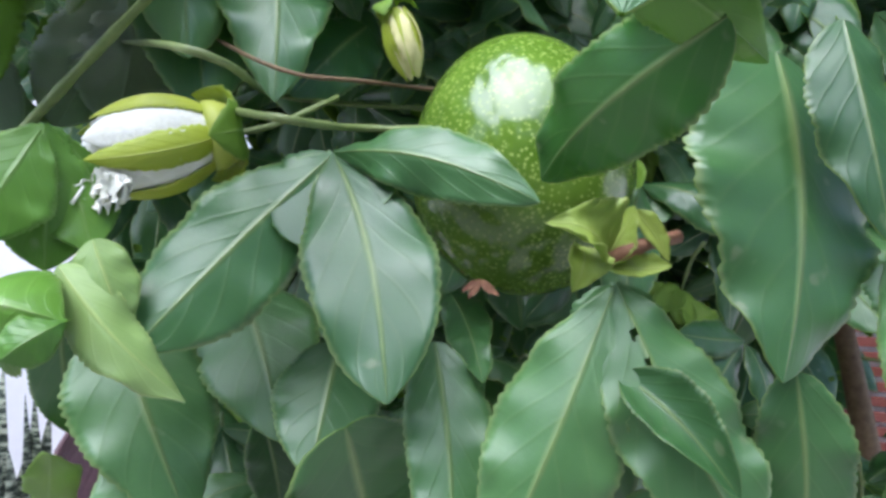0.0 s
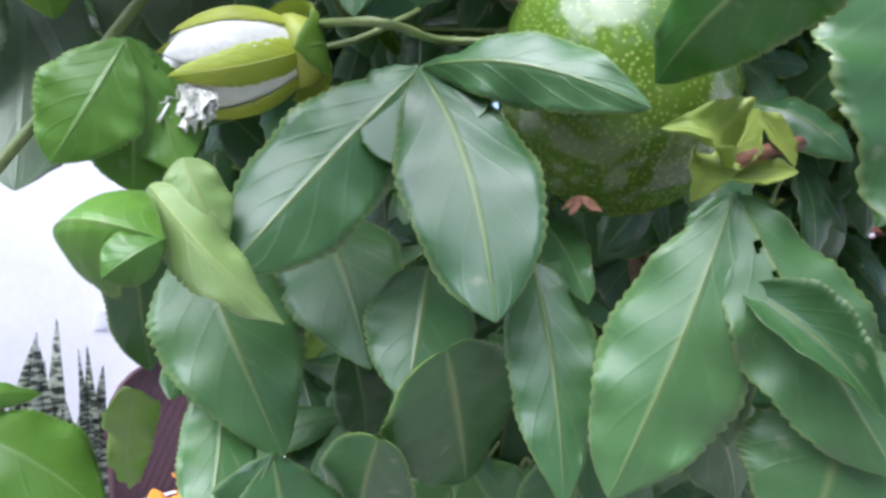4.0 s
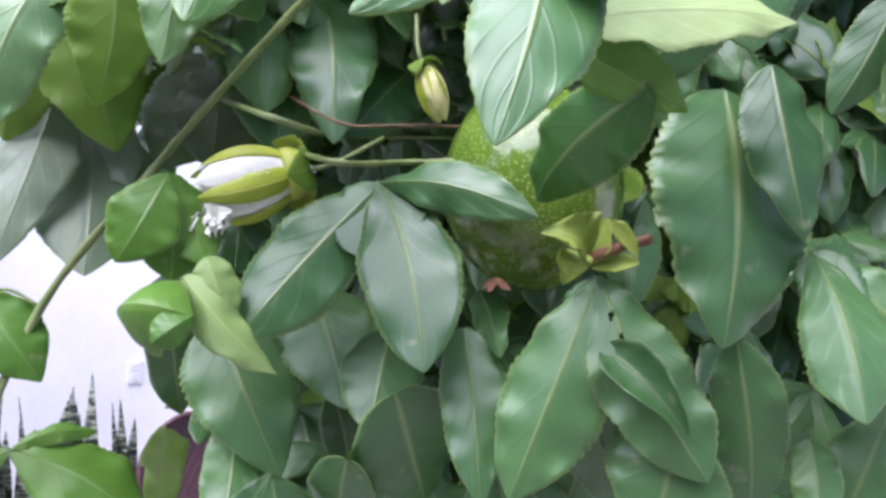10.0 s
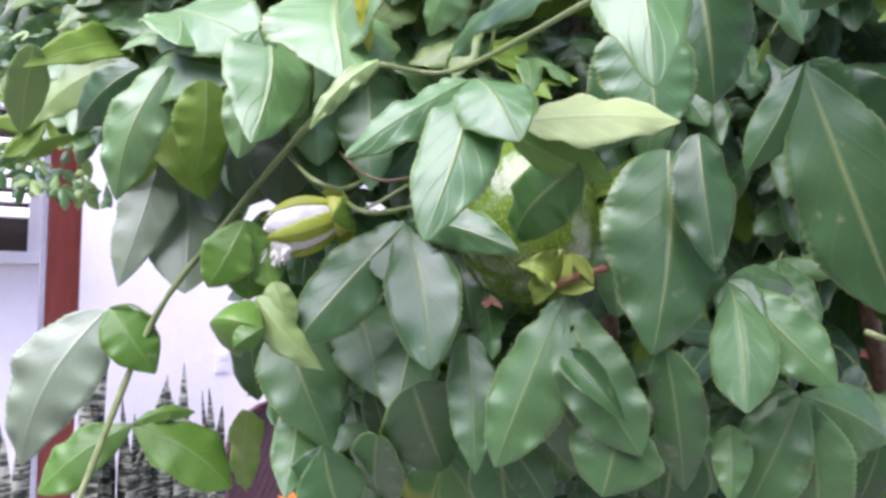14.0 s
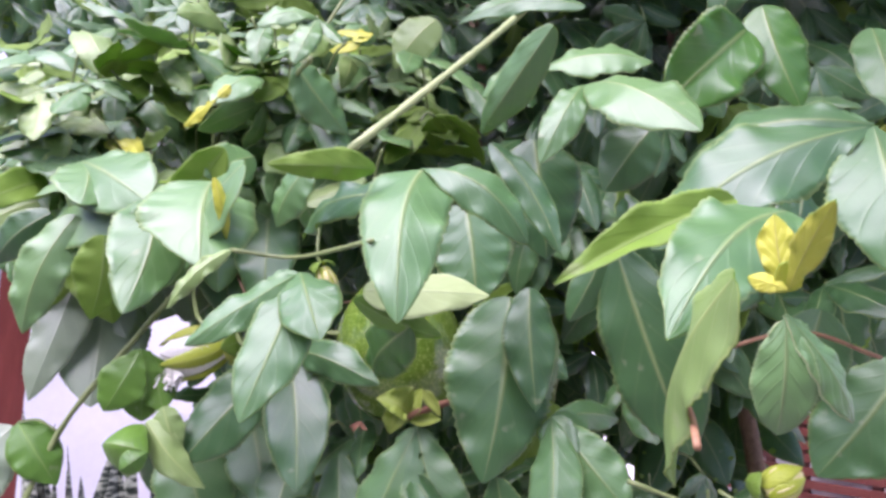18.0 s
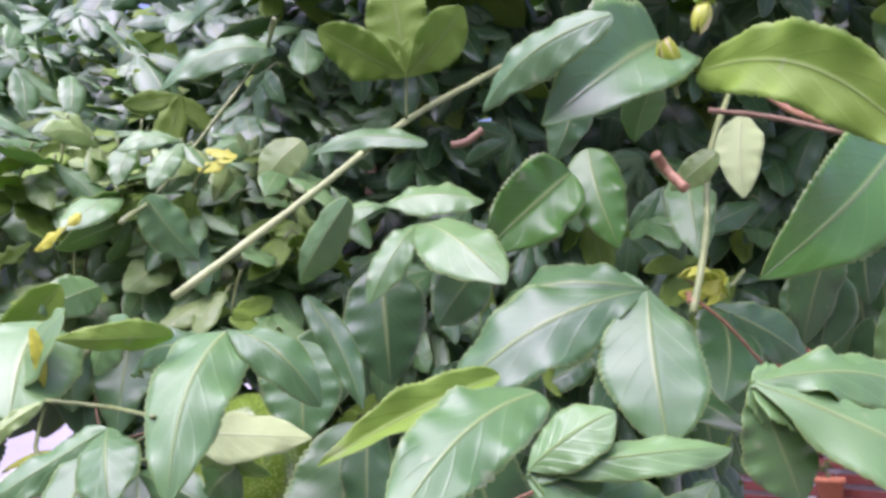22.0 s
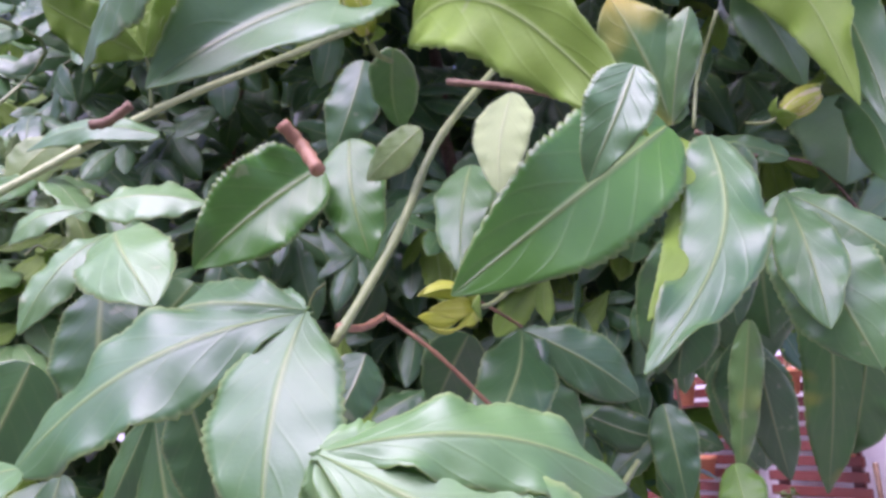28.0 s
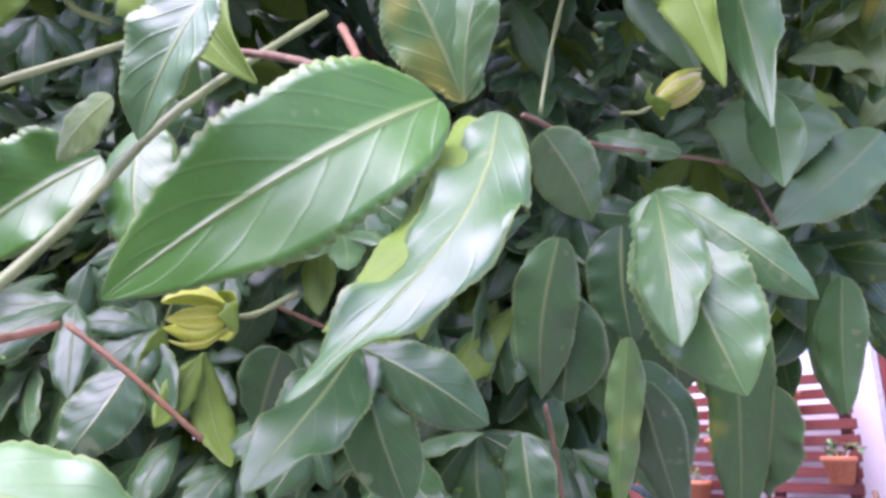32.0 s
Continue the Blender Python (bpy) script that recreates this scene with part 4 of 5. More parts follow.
leaf((-0.0217, 0.1739, 1.7766), [((0.0013, 0.2174, 1.7320), 0.274, {"bend": 0.05, "fold": 0.2})], (0.5597, -0.7918, 0.2445), tone="mid")
leaf((0.0382, 0.3143, 1.8692), [((0.0015, 0.3009, 1.8225), 0.335, {"bend": 0.08})], (0.4562, -0.8754, 0.1601), tone="lime", under=PALE)
leaf((0.1873, 0.2470, 1.8245), [((0.0872, 0.2378, 1.8226), 0.120, {"bend": 0.1, "fold": 0.2})], (0.3089, -0.8544, 0.4178), tone="mid")
leaf((0.5823, 0.4478, 1.9927), [((0.6231, 0.3346, 1.8295), 0.118, {"bend": 0.1, "arc": -0.08})], (-0.1917, -0.8609, -0.4713), tone=UNDER)
leaf((0.6634, 0.5447, 2.0460), [((0.6462, 0.3403, 1.8256), 0.082, {"bend": 0.08, "fold": 0.2, "arc": -0.06})], (-0.2723, -0.9264, 0.2601), tone="mid")
leaf((0.6678, 0.5086, 1.9053), [((0.6630, 0.4070, 1.7925), 0.115, {"bend": 0.05, "fold": 0.2}), ((0.7032, 0.4768, 1.8733), 0.270, {"fold": 0.2})], (-0.2610, -0.9562, 0.1322), tone="mid")
leaf((0.8432, 0.8217, 1.9617), [((0.6832, 0.5502, 1.8043), 0.077, {"bend": 0.08, "fold": 0.3})], (-0.2297, -0.9307, 0.2845), tone="mid")
leaf((0.6333, 0.4970, 1.7767), [((0.6316, 0.6067, 1.5680), 0.112, {"fold": 0.1, "bend": 0.02})], (-0.2056, -0.9616, 0.1818), tone="old")
leaf((0.5650, 0.4521, 1.7080), [((0.5479, 0.4797, 1.5940), 0.108, {"fold": 0.3})], (-0.1135, -0.9721, 0.2052), tone="old")
leaf((0.5692, 0.4666, 1.6804), [((0.5897, 0.5185, 1.5863), 0.181, {"fold": 0.2, "arc": 0.05})], (-0.1431, -0.9619, 0.2328))
leaf((0.6613, 0.5357, 1.6804), [((0.6500, 0.5914, 1.6034), 0.249, {"fold": 0.2})], (-0.1959, -0.8039, 0.5616))
leaf((0.7233, 0.5650, 1.7640), [((0.7185, 0.5944, 1.6618), 0.173, {"fold": 0.3})], (-0.2138, -0.9689, 0.1244), tone="mid")
leaf((0.5240, 0.4463, 1.7790), [((0.4961, 0.5072, 1.6711), 0.193, {"bend": 0.04})], (0.1447, -0.9865, 0.0761))
leaf((0.5647, 0.5054, 1.8023), [((0.5653, 0.5320, 1.7146), 0.308, {"bend": 0.04})], (0.0364, -0.9989, 0.0303))
leaf((0.6103, 0.4597, 1.8371), [((0.5512, 0.4646, 1.8648), 0.182, {"bend": 0.1, "fold": 0.2})], (-0.1024, -0.9649, 0.2420), tone="mid")
leaf((0.5386, 0.2894, 1.7863), [((0.5567, 0.3444, 1.7554), 0.269, {"bend": 0.05, "fold": 0.2})], (0.1050, -0.9873, -0.1194), tone="mid")
leaf((0.3752, 0.3327, 1.6917), [((0.3341, 0.3801, 1.6406), 0.269, {"bend": 0.04})], (0.3514, -0.9190, 0.1787))
leaf((0.3302, 0.2632, 1.6739), [((0.3178, 0.2397, 1.6314), 0.347, {"bend": 0.04})], (0.5004, -0.8429, 0.1976))
tube("stem", [(0.1608, 0.0455, 1.8262), (-0.0490, 0.3690, 1.9948), (-0.0648, 0.2510, 1.8155), (0.0729, 0.0428, 1.7146)], 0.0018, STEM, vine)
tube("stem", [(0.0032, 0.0744, 1.6187), (0.0397, 0.0868, 1.6143), (0.1259, 0.0154, 1.6092)], 0.0012, STEM, vine)
tube("stem", [(0.3987, 0.2030, 1.8075), (0.4376, 0.2015, 1.7969), (0.4728, 0.1866, 1.7760)], 0.0018, OLDSTEM, vine)
tube("dry_twig", [(0.4364, 0.2701, 1.8542), (0.4555, 0.2478, 1.8207), (0.4706, 0.2104, 1.7926)], 0.0024, RUST, vine)
tube("dry_twig", [(0.3606, 0.0983, 1.7435), (0.3658, 0.1055, 1.7365), (0.3748, 0.1024, 1.7240)], 0.0028, RUST, vine)
tube("dry_twig", [(0.2390, 0.1328, 1.7748), (0.2478, 0.1343, 1.7760), (0.2592, 0.1349, 1.7834)], 0.0024, OLDSTEM, vine)
tube("tendril", [(0.3737, 0.1771, 1.6810), (0.3951, 0.1867, 1.6635), (0.4166, 0.2059, 1.6394)], 0.0011, RUST, vine)
tube("tendril", [(0.3805, 0.3155, 1.7147), (0.3934, 0.3428, 1.7077), (0.4023, 0.3855, 1.7030)], 0.0012, RUST, vine)
tube("tendril", [(0.3750, 0.1236, 1.6681), (0.3743, 0.1482, 1.6710), (0.3758, 0.1712, 1.6794)], 0.0016, RUST, vine)
tube("stem", [(0.5075, 0.4578, 1.6663), (0.5110, 0.4777, 1.6292), (0.5121, 0.5019, 1.5848)], 0.0014, OLDSTEM, vine)
tube("stem", [(0.5279, 0.2962, 1.8008), (0.5618, 0.4043, 1.8255), (0.6593, 0.5916, 1.8736), (0.6760, 0.5246, 1.7982)], 0.0016, OLDSTEM, vine)
tube("stem", [(0.5518, 0.3238, 1.8962), (0.5375, 0.3418, 1.8615), (0.5304, 0.3382, 1.8213)], 0.0012, STEM, vine)
tube("tendril", [(0.2642, -0.0657, 1.5345), (0.2563, 0.1472, 1.5531), (0.3106, 0.1636, 1.5724), (0.3544, 0.1820, 1.5588)], 0.0012, RUST, vine)
tube("stem", [(-0.4169, 0.4176, 1.7301), (-0.2987, 0.3883, 1.6814), (-0.0805, 0.1600, 1.5763), (-0.1330, 0.3480, 1.6181), (-0.0080, 0.4009, 1.6187)], 0.0016, STEM, vine)
tube("stem", [(-0.1609, 0.2986, 1.6006), (-0.0670, 0.1923, 1.5622), (-0.0550, 0.2628, 1.5757), (0.0316, 0.2527, 1.5708)], 0.0017, STEM, vine)
tube("stem", [(-0.1760, 0.3111, 1.6494), (-0.0832, 0.2263, 1.5930), (-0.0546, 0.2652, 1.5985), (0.0143, 0.3858, 1.6215)], 0.0010, OLDSTEM, vine)
tube("stem", [(0.2193, 0.1637, 1.4873), (0.2709, 0.1875, 1.4668), (0.3142, 0.2067, 1.4557)], 0.0015, STEM, vine)
leaf((0.5952, 0.6549, 1.8060), [((0.6001, 0.6922, 1.6873), 0.323, {"bend": 0.04}), ((0.6483, 0.6913, 1.7387), 0.259, {"bend": 0.04})], (-0.0345, -0.9965, 0.0756))
leaf((0.5444, 0.6882, 1.7891), [((0.5484, 0.7223, 1.6798), 0.298, {"bend": 0.04})], (0.0519, -0.9920, 0.1150))
leaf((0.6029, 0.6032, 1.7986), [((0.6061, 0.6293, 1.7133), 0.380, {"bend": 0.04})], (-0.1155, -0.9901, 0.0799))
leaf((0.5259, 0.4920, 1.7529), [((0.5118, 0.5104, 1.6706), 0.360, {"bend": 0.04}), ((0.4782, 0.4922, 1.7033), 0.310, {"bend": 0.04})], (-0.0372, -0.9940, 0.1032))
leaf((-0.2833, 0.1775, 1.6888), [((-0.3442, 0.1545, 1.6440), 0.247, {"bend": 0.12, "fold": 0.2})], (0.6965, -0.5735, 0.4313), tone="lime", under=UNDER)
leaf((-0.2230, 0.1411, 1.6677), [((-0.2752, 0.1332, 1.6261), 0.232, {"bend": 0.1})], (0.7395, -0.6509, 0.1715))
leaf((-0.2704, 0.0958, 1.6751), [((-0.3127, 0.1199, 1.6206), 0.182, {"bend": 0.05})], (0.8018, -0.5928, 0.0752), tone="lime", under=PALE)
leaf((-0.3012, 0.1999, 1.7148), [((-0.2646, 0.0923, 1.6652), 0.132, {"bend": 0.12, "fold": -0.1})], (0.7673, -0.6410, 0.0170), tone=UNDER, under=UNDER)
leaf((-0.2807, 0.2343, 1.7509), [((-0.3930, 0.2619, 1.7684), 0.136, {"bend": 0.1}), ((-0.2545, 0.1914, 1.6844), 0.202, {"bend": 0.1})], (0.6380, -0.6231, 0.4525), tone="lime", under=UNDER)
leaf((-0.2634, 0.2403, 1.7638), [((-0.1922, 0.2012, 1.7264), 0.107, {"bend": 0.1}), ((-0.2049, 0.2079, 1.7107), 0.101, {"bend": 0.1})], (0.6413, -0.7219, 0.2600), tone="gold", under=UNDER)
leaf((0.3871, 0.2577, 1.5646), [((0.3253, 0.2490, 1.4852), 0.306, {"bend": 0.04}), ((0.3883, 0.2725, 1.4823), 0.304, {"bend": 0.04})], (-0.1486, -0.9368, 0.3168))
leaf((0.3274, 0.1858, 1.5856), [((0.3087, 0.1866, 1.5260), 0.329, {"bend": 0.04})], (-0.1426, -0.9657, 0.2169), tone="mid", under=PALE)
leaf((-0.0586, 0.5625, 2.1039), [((-0.1032, 0.5768, 2.0835), 0.249, {"curl": 0.8, "bend": 0.2}), ((-0.0862, 0.5564, 2.1062), 0.262, {"curl": 0.5})], (0.5293, -0.8173, -0.2276), tone=RUST, under=RUST)
leaf((-0.0244, 0.3210, 1.8623), [((-0.0337, 0.3131, 1.8870), 0.161, {"fold": 0.2}), ((-0.0134, 0.3187, 1.8838), 0.183, {"fold": 0.2}), ((-0.0039, 0.3248, 1.8673), 0.181, {"fold": 0.2})], (0.5834, -0.8079, -0.0834), tone="lime", under=PALE)
leaf((-0.0082, 0.2719, 1.8404), [((-0.0575, 0.2819, 1.8422), 0.206, {"fold": 0.2}), ((-0.0519, 0.2870, 1.8618), 0.154, {"fold": 0.2})], (0.5965, -0.7478, 0.2916), tone="gold", under=UNDER)
leaf((-0.0893, 0.1685, 1.7566), [((-0.1308, 0.1774, 1.7415), 0.133, {"fold": 0.2}), ((-0.0782, 0.1698, 1.7665), 0.333, {"fold": 0.2})], (0.6421, -0.6848, 0.3448), tone="gold", under=UNDER)
leaf((-0.0062, 0.2843, 1.4049), [((-0.0016, 0.2917, 1.3361), 0.370, {"bend": 0.05}), ((0.0279, 0.3025, 1.3504), 0.266, {"bend": 0.05})], (0.2464, -0.8703, 0.4264))
leaf((-0.1271, 0.2363, 1.3949), [((-0.1133, 0.2468, 1.3341), 0.406, {"bend": 0.05}), ((-0.1424, 0.2340, 1.3474), 0.356, {"bend": 0.05})], (0.4712, -0.7677, 0.4342))
leaf((-0.0480, 0.2257, 1.4438), [((-0.0553, 0.3030, 1.3659), 0.295, {"bend": 0.05})], (0.3562, -0.8537, 0.3799))
leaf((-0.1367, 0.4541, 1.4216), [((-0.1641, 0.4482, 1.3392), 0.401, {"bend": 0.05}), ((-0.1204, 0.4600, 1.3273), 0.321, {"bend": 0.05})], (0.2808, -0.8681, 0.4093))
leaf((0.1098, 0.3853, 1.4035), [((0.0988, 0.3868, 1.3298), 0.436, {"bend": 0.05}), ((0.1393, 0.4017, 1.3478), 0.366, {"bend": 0.05})], (0.0442, -0.9123, 0.4072))
leaf((-0.0533, 0.4764, 1.4059), [((-0.0727, 0.4728, 1.3155), 0.355, {"bend": 0.05})], (0.1449, -0.8893, 0.4337))
leaf((0.5683, 0.5367, 1.7021), [((0.5833, 0.5753, 1.5894), 0.271, {"fold": 0.2, "bend": 0.05})], (0.0131, -0.8273, 0.5616))
leaf((-0.1394, 0.1870, 1.5157), [((-0.1234, 0.1891, 1.4806), 0.300, {"bend": 0.1, "fold": 0.3})], (0.5691, -0.8204, 0.0554), tone="lime", under=PALE)
leaf((-0.2911, 0.1851, 1.4977), [((-0.2525, 0.1948, 1.4479), 0.320, {"bend": 0.12, "fold": 0.25})], (0.7335, -0.6623, 0.1529), tone="sap", stalk=(-0.2609, 0.1986, 1.4902))
leaf((0.1138, 0.0418, 1.6501), [((0.0787, 0.0001, 1.6449), 0.150, {"bend": 0.12, "fold": 0.3})], (0.3853, -0.7780, -0.4962), tone=UNDER)
leaf((0.5138, 0.2440, 1.7777), [((0.4900, 0.1556, 1.6701), 0.120, {"bend": 0.02, "arc": -0.12})], (0.0269, -0.9637, -0.2655), tone=UNDER)
leaf((0.5707, 0.5920, 1.7015), [((0.5811, 0.6295, 1.5877), 0.280, {"bend": 0.05, "fold": 0.2})], (0.0230, -0.9989, 0.0419), tone="mid")
leaf((0.6702, 0.6681, 1.6935), [((0.6672, 0.6972, 1.5940), 0.200, {"bend": 0.05, "fold": 0.3})], (-0.1196, -0.9907, 0.0652))
leaf((0.7628, 0.7784, 1.8173), [((0.7611, 0.8226, 1.6694), 0.170, {"bend": 0.08, "fold": 0.3})], (-0.2127, -0.9748, -0.0674), tone="mid")
leaf((0.7068, 0.6216, 1.9566), [((0.6773, 0.5579, 1.8497), 0.400, {"bend": 0.06, "fold": 0.15})], (-0.1735, -0.9372, -0.3026), tone="fresh_lit")
leaf((0.7918, 0.6395, 1.9105), [((0.6767, 0.5497, 1.8040), 0.170, {"bend": 0.06, "fold": 0.15})], (-0.2851, -0.9315, -0.2258), tone="fresh_lit")
leaf((0.8379, 0.7268, 2.0279), [((0.7318, 0.6571, 2.0080), 0.180, {"bend": 0.06, "fold": 0.15})], (-0.3098, -0.9347, 0.1743), tone="lime")
leaf((0.7767, 0.7291, 2.1028), [((0.8149, 0.6911, 1.9789), 0.200, {"bend": 0.06, "fold": 0.15})], (-0.2239, -0.8940, -0.3882), tone="lime")
leaf((0.5899, 0.4552, 1.9941), [((0.6265, 0.4436, 1.8890), 0.200, {"bend": 0.06, "fold": 0.15})], (-0.0084, -0.8764, -0.4815), tone="fresh_lit")
leaf((0.4971, 0.4245, 1.6466), [((0.5069, 0.4212, 1.5759), 0.240, {"bend": 0.06, "fold": 0.15})], (-0.1069, -0.9879, 0.1127))
leaf((0.5419, 0.4437, 1.6046), [((0.5541, 0.4161, 1.5515), 0.270, {"bend": 0.06, "fold": 0.15})], (-0.1661, -0.9708, 0.1729), tone="sap")
leaf((-0.1340, 0.3070, 1.7079), [((-0.0995, 0.2533, 1.5953), 0.230, {"bend": 0.06, "fold": 0.15})], (0.4117, -0.8575, -0.3086), tone="mid")
leaf((-0.1825, 0.3231, 1.7311), [((-0.1411, 0.2631, 1.5926), 0.250, {"bend": 0.06, "fold": 0.15})], (0.4727, -0.8223, -0.3169), tone="mid")
leaf((-0.0885, 0.3544, 1.6637), [((-0.1071, 0.2921, 1.6037), 0.280, {"bend": 0.06, "fold": 0.15})], (0.3087, -0.9279, -0.2089))
leaf((-0.2604, 0.3569, 1.6969), [((-0.2460, 0.2870, 1.5880), 0.270, {"bend": 0.06, "fold": 0.15}), ((-0.2150, 0.3428, 1.6414), 0.250, {"bend": 0.06, "fold": 0.15}), ((-0.2147, 0.2952, 1.5909), 0.240, {"bend": 0.06, "fold": 0.15})], (0.5604, -0.8001, -0.2139), tone="sheen_grey")
leaf((-0.1178, 0.3618, 1.7268), [((-0.1004, 0.3709, 1.6752), 0.250, {"bend": 0.06, "fold": 0.15})], (0.3459, -0.8875, -0.3045))
leaf((-0.3214, 0.2921, 1.6541), [((-0.2489, 0.2197, 1.5158), 0.250, {"bend": 0.06, "fold": 0.15}), ((-0.2899, 0.2256, 1.5595), 0.220, {"bend": 0.06, "fold": 0.15}), ((-0.2509, 0.2556, 1.5756), 0.200, {"bend": 0.06, "fold": 0.15})], (0.6869, -0.7108, -0.1514), tone="sheen_grey")
leaf((-0.0918, 0.1125, 1.6637), [((-0.0557, 0.0554, 1.5831), 0.240, {"bend": 0.06, "fold": 0.15})], (0.7143, -0.6998, 0.0087), tone="fresh_lit")
leaf((-0.0395, 0.1071, 1.6713), [((-0.0028, 0.0568, 1.6109), 0.420, {"bend": 0.06, "fold": 0.15})], (0.6681, -0.7439, -0.0166), tone="fresh_lit")
leaf((-0.1439, 0.1208, 1.6423), [((-0.1589, 0.1284, 1.5810), 0.300, {"bend": 0.06, "fold": 0.15})], (0.7481, -0.6614, 0.0540), tone=UNDER)
leaf((-0.2334, 0.1675, 1.6858), [((-0.1263, 0.1355, 1.6519), 0.300, {"bend": 0.06, "fold": 0.15})], (0.7718, -0.6359, 0.0061), tone="fresh_lit")
leaf((-0.0534, 0.1705, 1.7064), [((-0.0573, 0.1209, 1.6795), 0.300, {"bend": 0.06, "fold": 0.15})], (0.6244, -0.7788, -0.0598), tone="fresh_lit")
leaf((-0.2228, 0.1648, 1.7161), [((-0.1152, 0.1246, 1.6708), 0.280, {"bend": 0.06, "fold": 0.15}), ((-0.1582, 0.1110, 1.6663), 0.250, {"bend": 0.06, "fold": 0.15})], (0.7669, -0.6406, -0.0389), tone="fresh_lit")


# ---- fruit, flowers and buds ----
def fruit_skin():
    """Glossy green skin with pale flecks."""
    m, t, p = nodes_of("passion_fruit_skin")
    tc = t.nodes.new("ShaderNodeTexCoord")
    vo = t.nodes.new("ShaderNodeTexVoronoi")
    vo.inputs["Scale"].default_value = 420
    t.links.new(tc.outputs["Object"], vo.inputs["Vector"])
    spots = ramp(t, vo.outputs["Distance"], [(0.12, (1, 1, 1)), (0.42, (0, 0, 0))])
    cloud = noise_of(t, 26, 4)
    base = ramp(t, cloud, [(0.3, (0.055, 0.115, 0.01)), (0.7, (0.115, 0.2, 0.022))])
    c = mixc(t, val(t, "MULTIPLY", spots, val(t, "MULTIPLY", noise_of(t, 60, 3), 1.1)), base, (0.36, 0.46, 0.12))
    t.links.new(c, p.inputs["Base Color"])
    p.inputs["Roughness"].default_value = 0.14
    bump_to(t, p, cloud, 0.1, 0.002)
    return m


SKIN = fruit_skin()
SEPAL = leaf_stuff("yellow_green_sepal", (0.38, 0.48, 0.03), (0.56, 0.62, 0.07), (0.6, 0.66, 0.14), 0.45, 0.25)
BRACT = leaf_stuff("lime_bract", (0.26, 0.38, 0.04), (0.4, 0.5, 0.09), (0.45, 0.52, 0.14), 0.5, 0.25)
PETAL = plain("white_petal", (0.74, 0.74, 0.6), (0.88, 0.88, 0.81), 130, 0.65, 0.7)
CREAM = plain("cream_petal", (0.55, 0.52, 0.2), (0.68, 0.64, 0.3), 120, 0.6, 0.3)
DRY = plain("dry_brown_calyx", (0.16, 0.07, 0.04), (0.32, 0.16, 0.08), 200, 0.8, 0.5)


def lobes_part(name, lobes, mats, parent, label=""):
    out = ([], [], [], [])
    for k, (base, tip, nrm, width, how) in enumerate(lobes):
        lobe_geo(out, base, tip, nrm, width, seed=k * 5 + int(1000 * abs(base[0])), **how)
    v, f, i, u = out
    return part_mesh(name, mesh_of(name, v, f, list(mats), i, u), parent, label)


fruit = thing("passion_fruit", "large unripe green passion fruit with pale flecks hanging among the leaves", "fruit", at=(0.0135, 0.298, 1.564))
n, rows = 40, 28
long_way = (Vector((0.05, -0.02, 1.0)) + Vector((-0.12, 0, 0))).normalized()
fx = long_way.cross(Vector((0, 1, 0))).normalized()
fy = long_way.cross(fx)
verts, faces = [], []
for i in range(rows + 1):
    a = math.pi * i / rows
    for k in range(n):
        w = 2 * math.pi * k / n
        r = 0.055 * math.sin(a) * (1 + 0.05 * math.cos(a)) * (1 + 0.006 * math.cos(3 * w))
        verts.append(Vector((0.0135, 0.298, 1.564)) - long_way * 0.0645 * math.cos(a) + fx * r * math.cos(w) + fy * r * math.sin(w))
for i in range(rows):
    for k in range(n):
        q = (k + 1) % n
        faces.append((i * n + k, i * n + q, (i + 1) * n + q, (i + 1) * n + k))
part_mesh("fruit_body", mesh_of("fruit_body", verts, faces, [SKIN]), fruit)
hub = Vector((0.052, 0.2315, 1.512))
lobes_part("bract", [(hub, (0.031, 0.219, 1.526), (0.1, -1, 0.6), 0.42, {"curl": 0.9, "bend": 0.35, "wave": 0.08, "fine": 0.62})], [BRACT, BRACT], fruit)
lobes_part("bract", [(hub + Vector((-0.008, -0.004, 0.006)), (0.041, 0.222, 1.5), (0.5, -1, 0.1), 0.45, {"curl": 0.7, "bend": 0.35, "wave": 0.08, "fine": 0.62})], [BRACT, BRACT], fruit)
lobes_part("bract", [(hub, (0.064, 0.228, 1.5335), (-0.4, -1, 0.2), 0.34, {"curl": 0.5, "fold": 0.3, "fine": 0.5})], [BRACT, BRACT], fruit)
lobes_part("bract", [(hub + Vector((0.002, 0, -0.002)), (0.078, 0.232, 1.511), (0, -1, 0.5), 0.24, {"curl": 0.8, "fine": 0.5})], [BRACT, BRACT], fruit)
lobes_part("bract", [((0.064, 0.229, 1.532), (0.077, 0.233, 1.513), (0.3, -1, 0.2), 0.2, {"curl": 0.5, "fine": 0.4})], [BRACT, BRACT], fruit)
tube("fruit_stalk", [hub, hub + Vector((0.014, -0.002, 0.006)), hub + Vector((0.03, 0.02, 0.012))], 0.0028, DRY, fruit, label="dried brown stalk end")
for k in range(6):
    lobes_part("dry_style", [((0.002, 0.2508, 1.505), (0.002 + 0.008 * math.cos(k), 0.247, 1.4985 + 0.003 * math.sin(3 * k)), (0, -1, 0), 0.14, {"fine": 0.2, "curl": 0.4})], [DRY, DRY], fruit, "dried reddish flower remains")


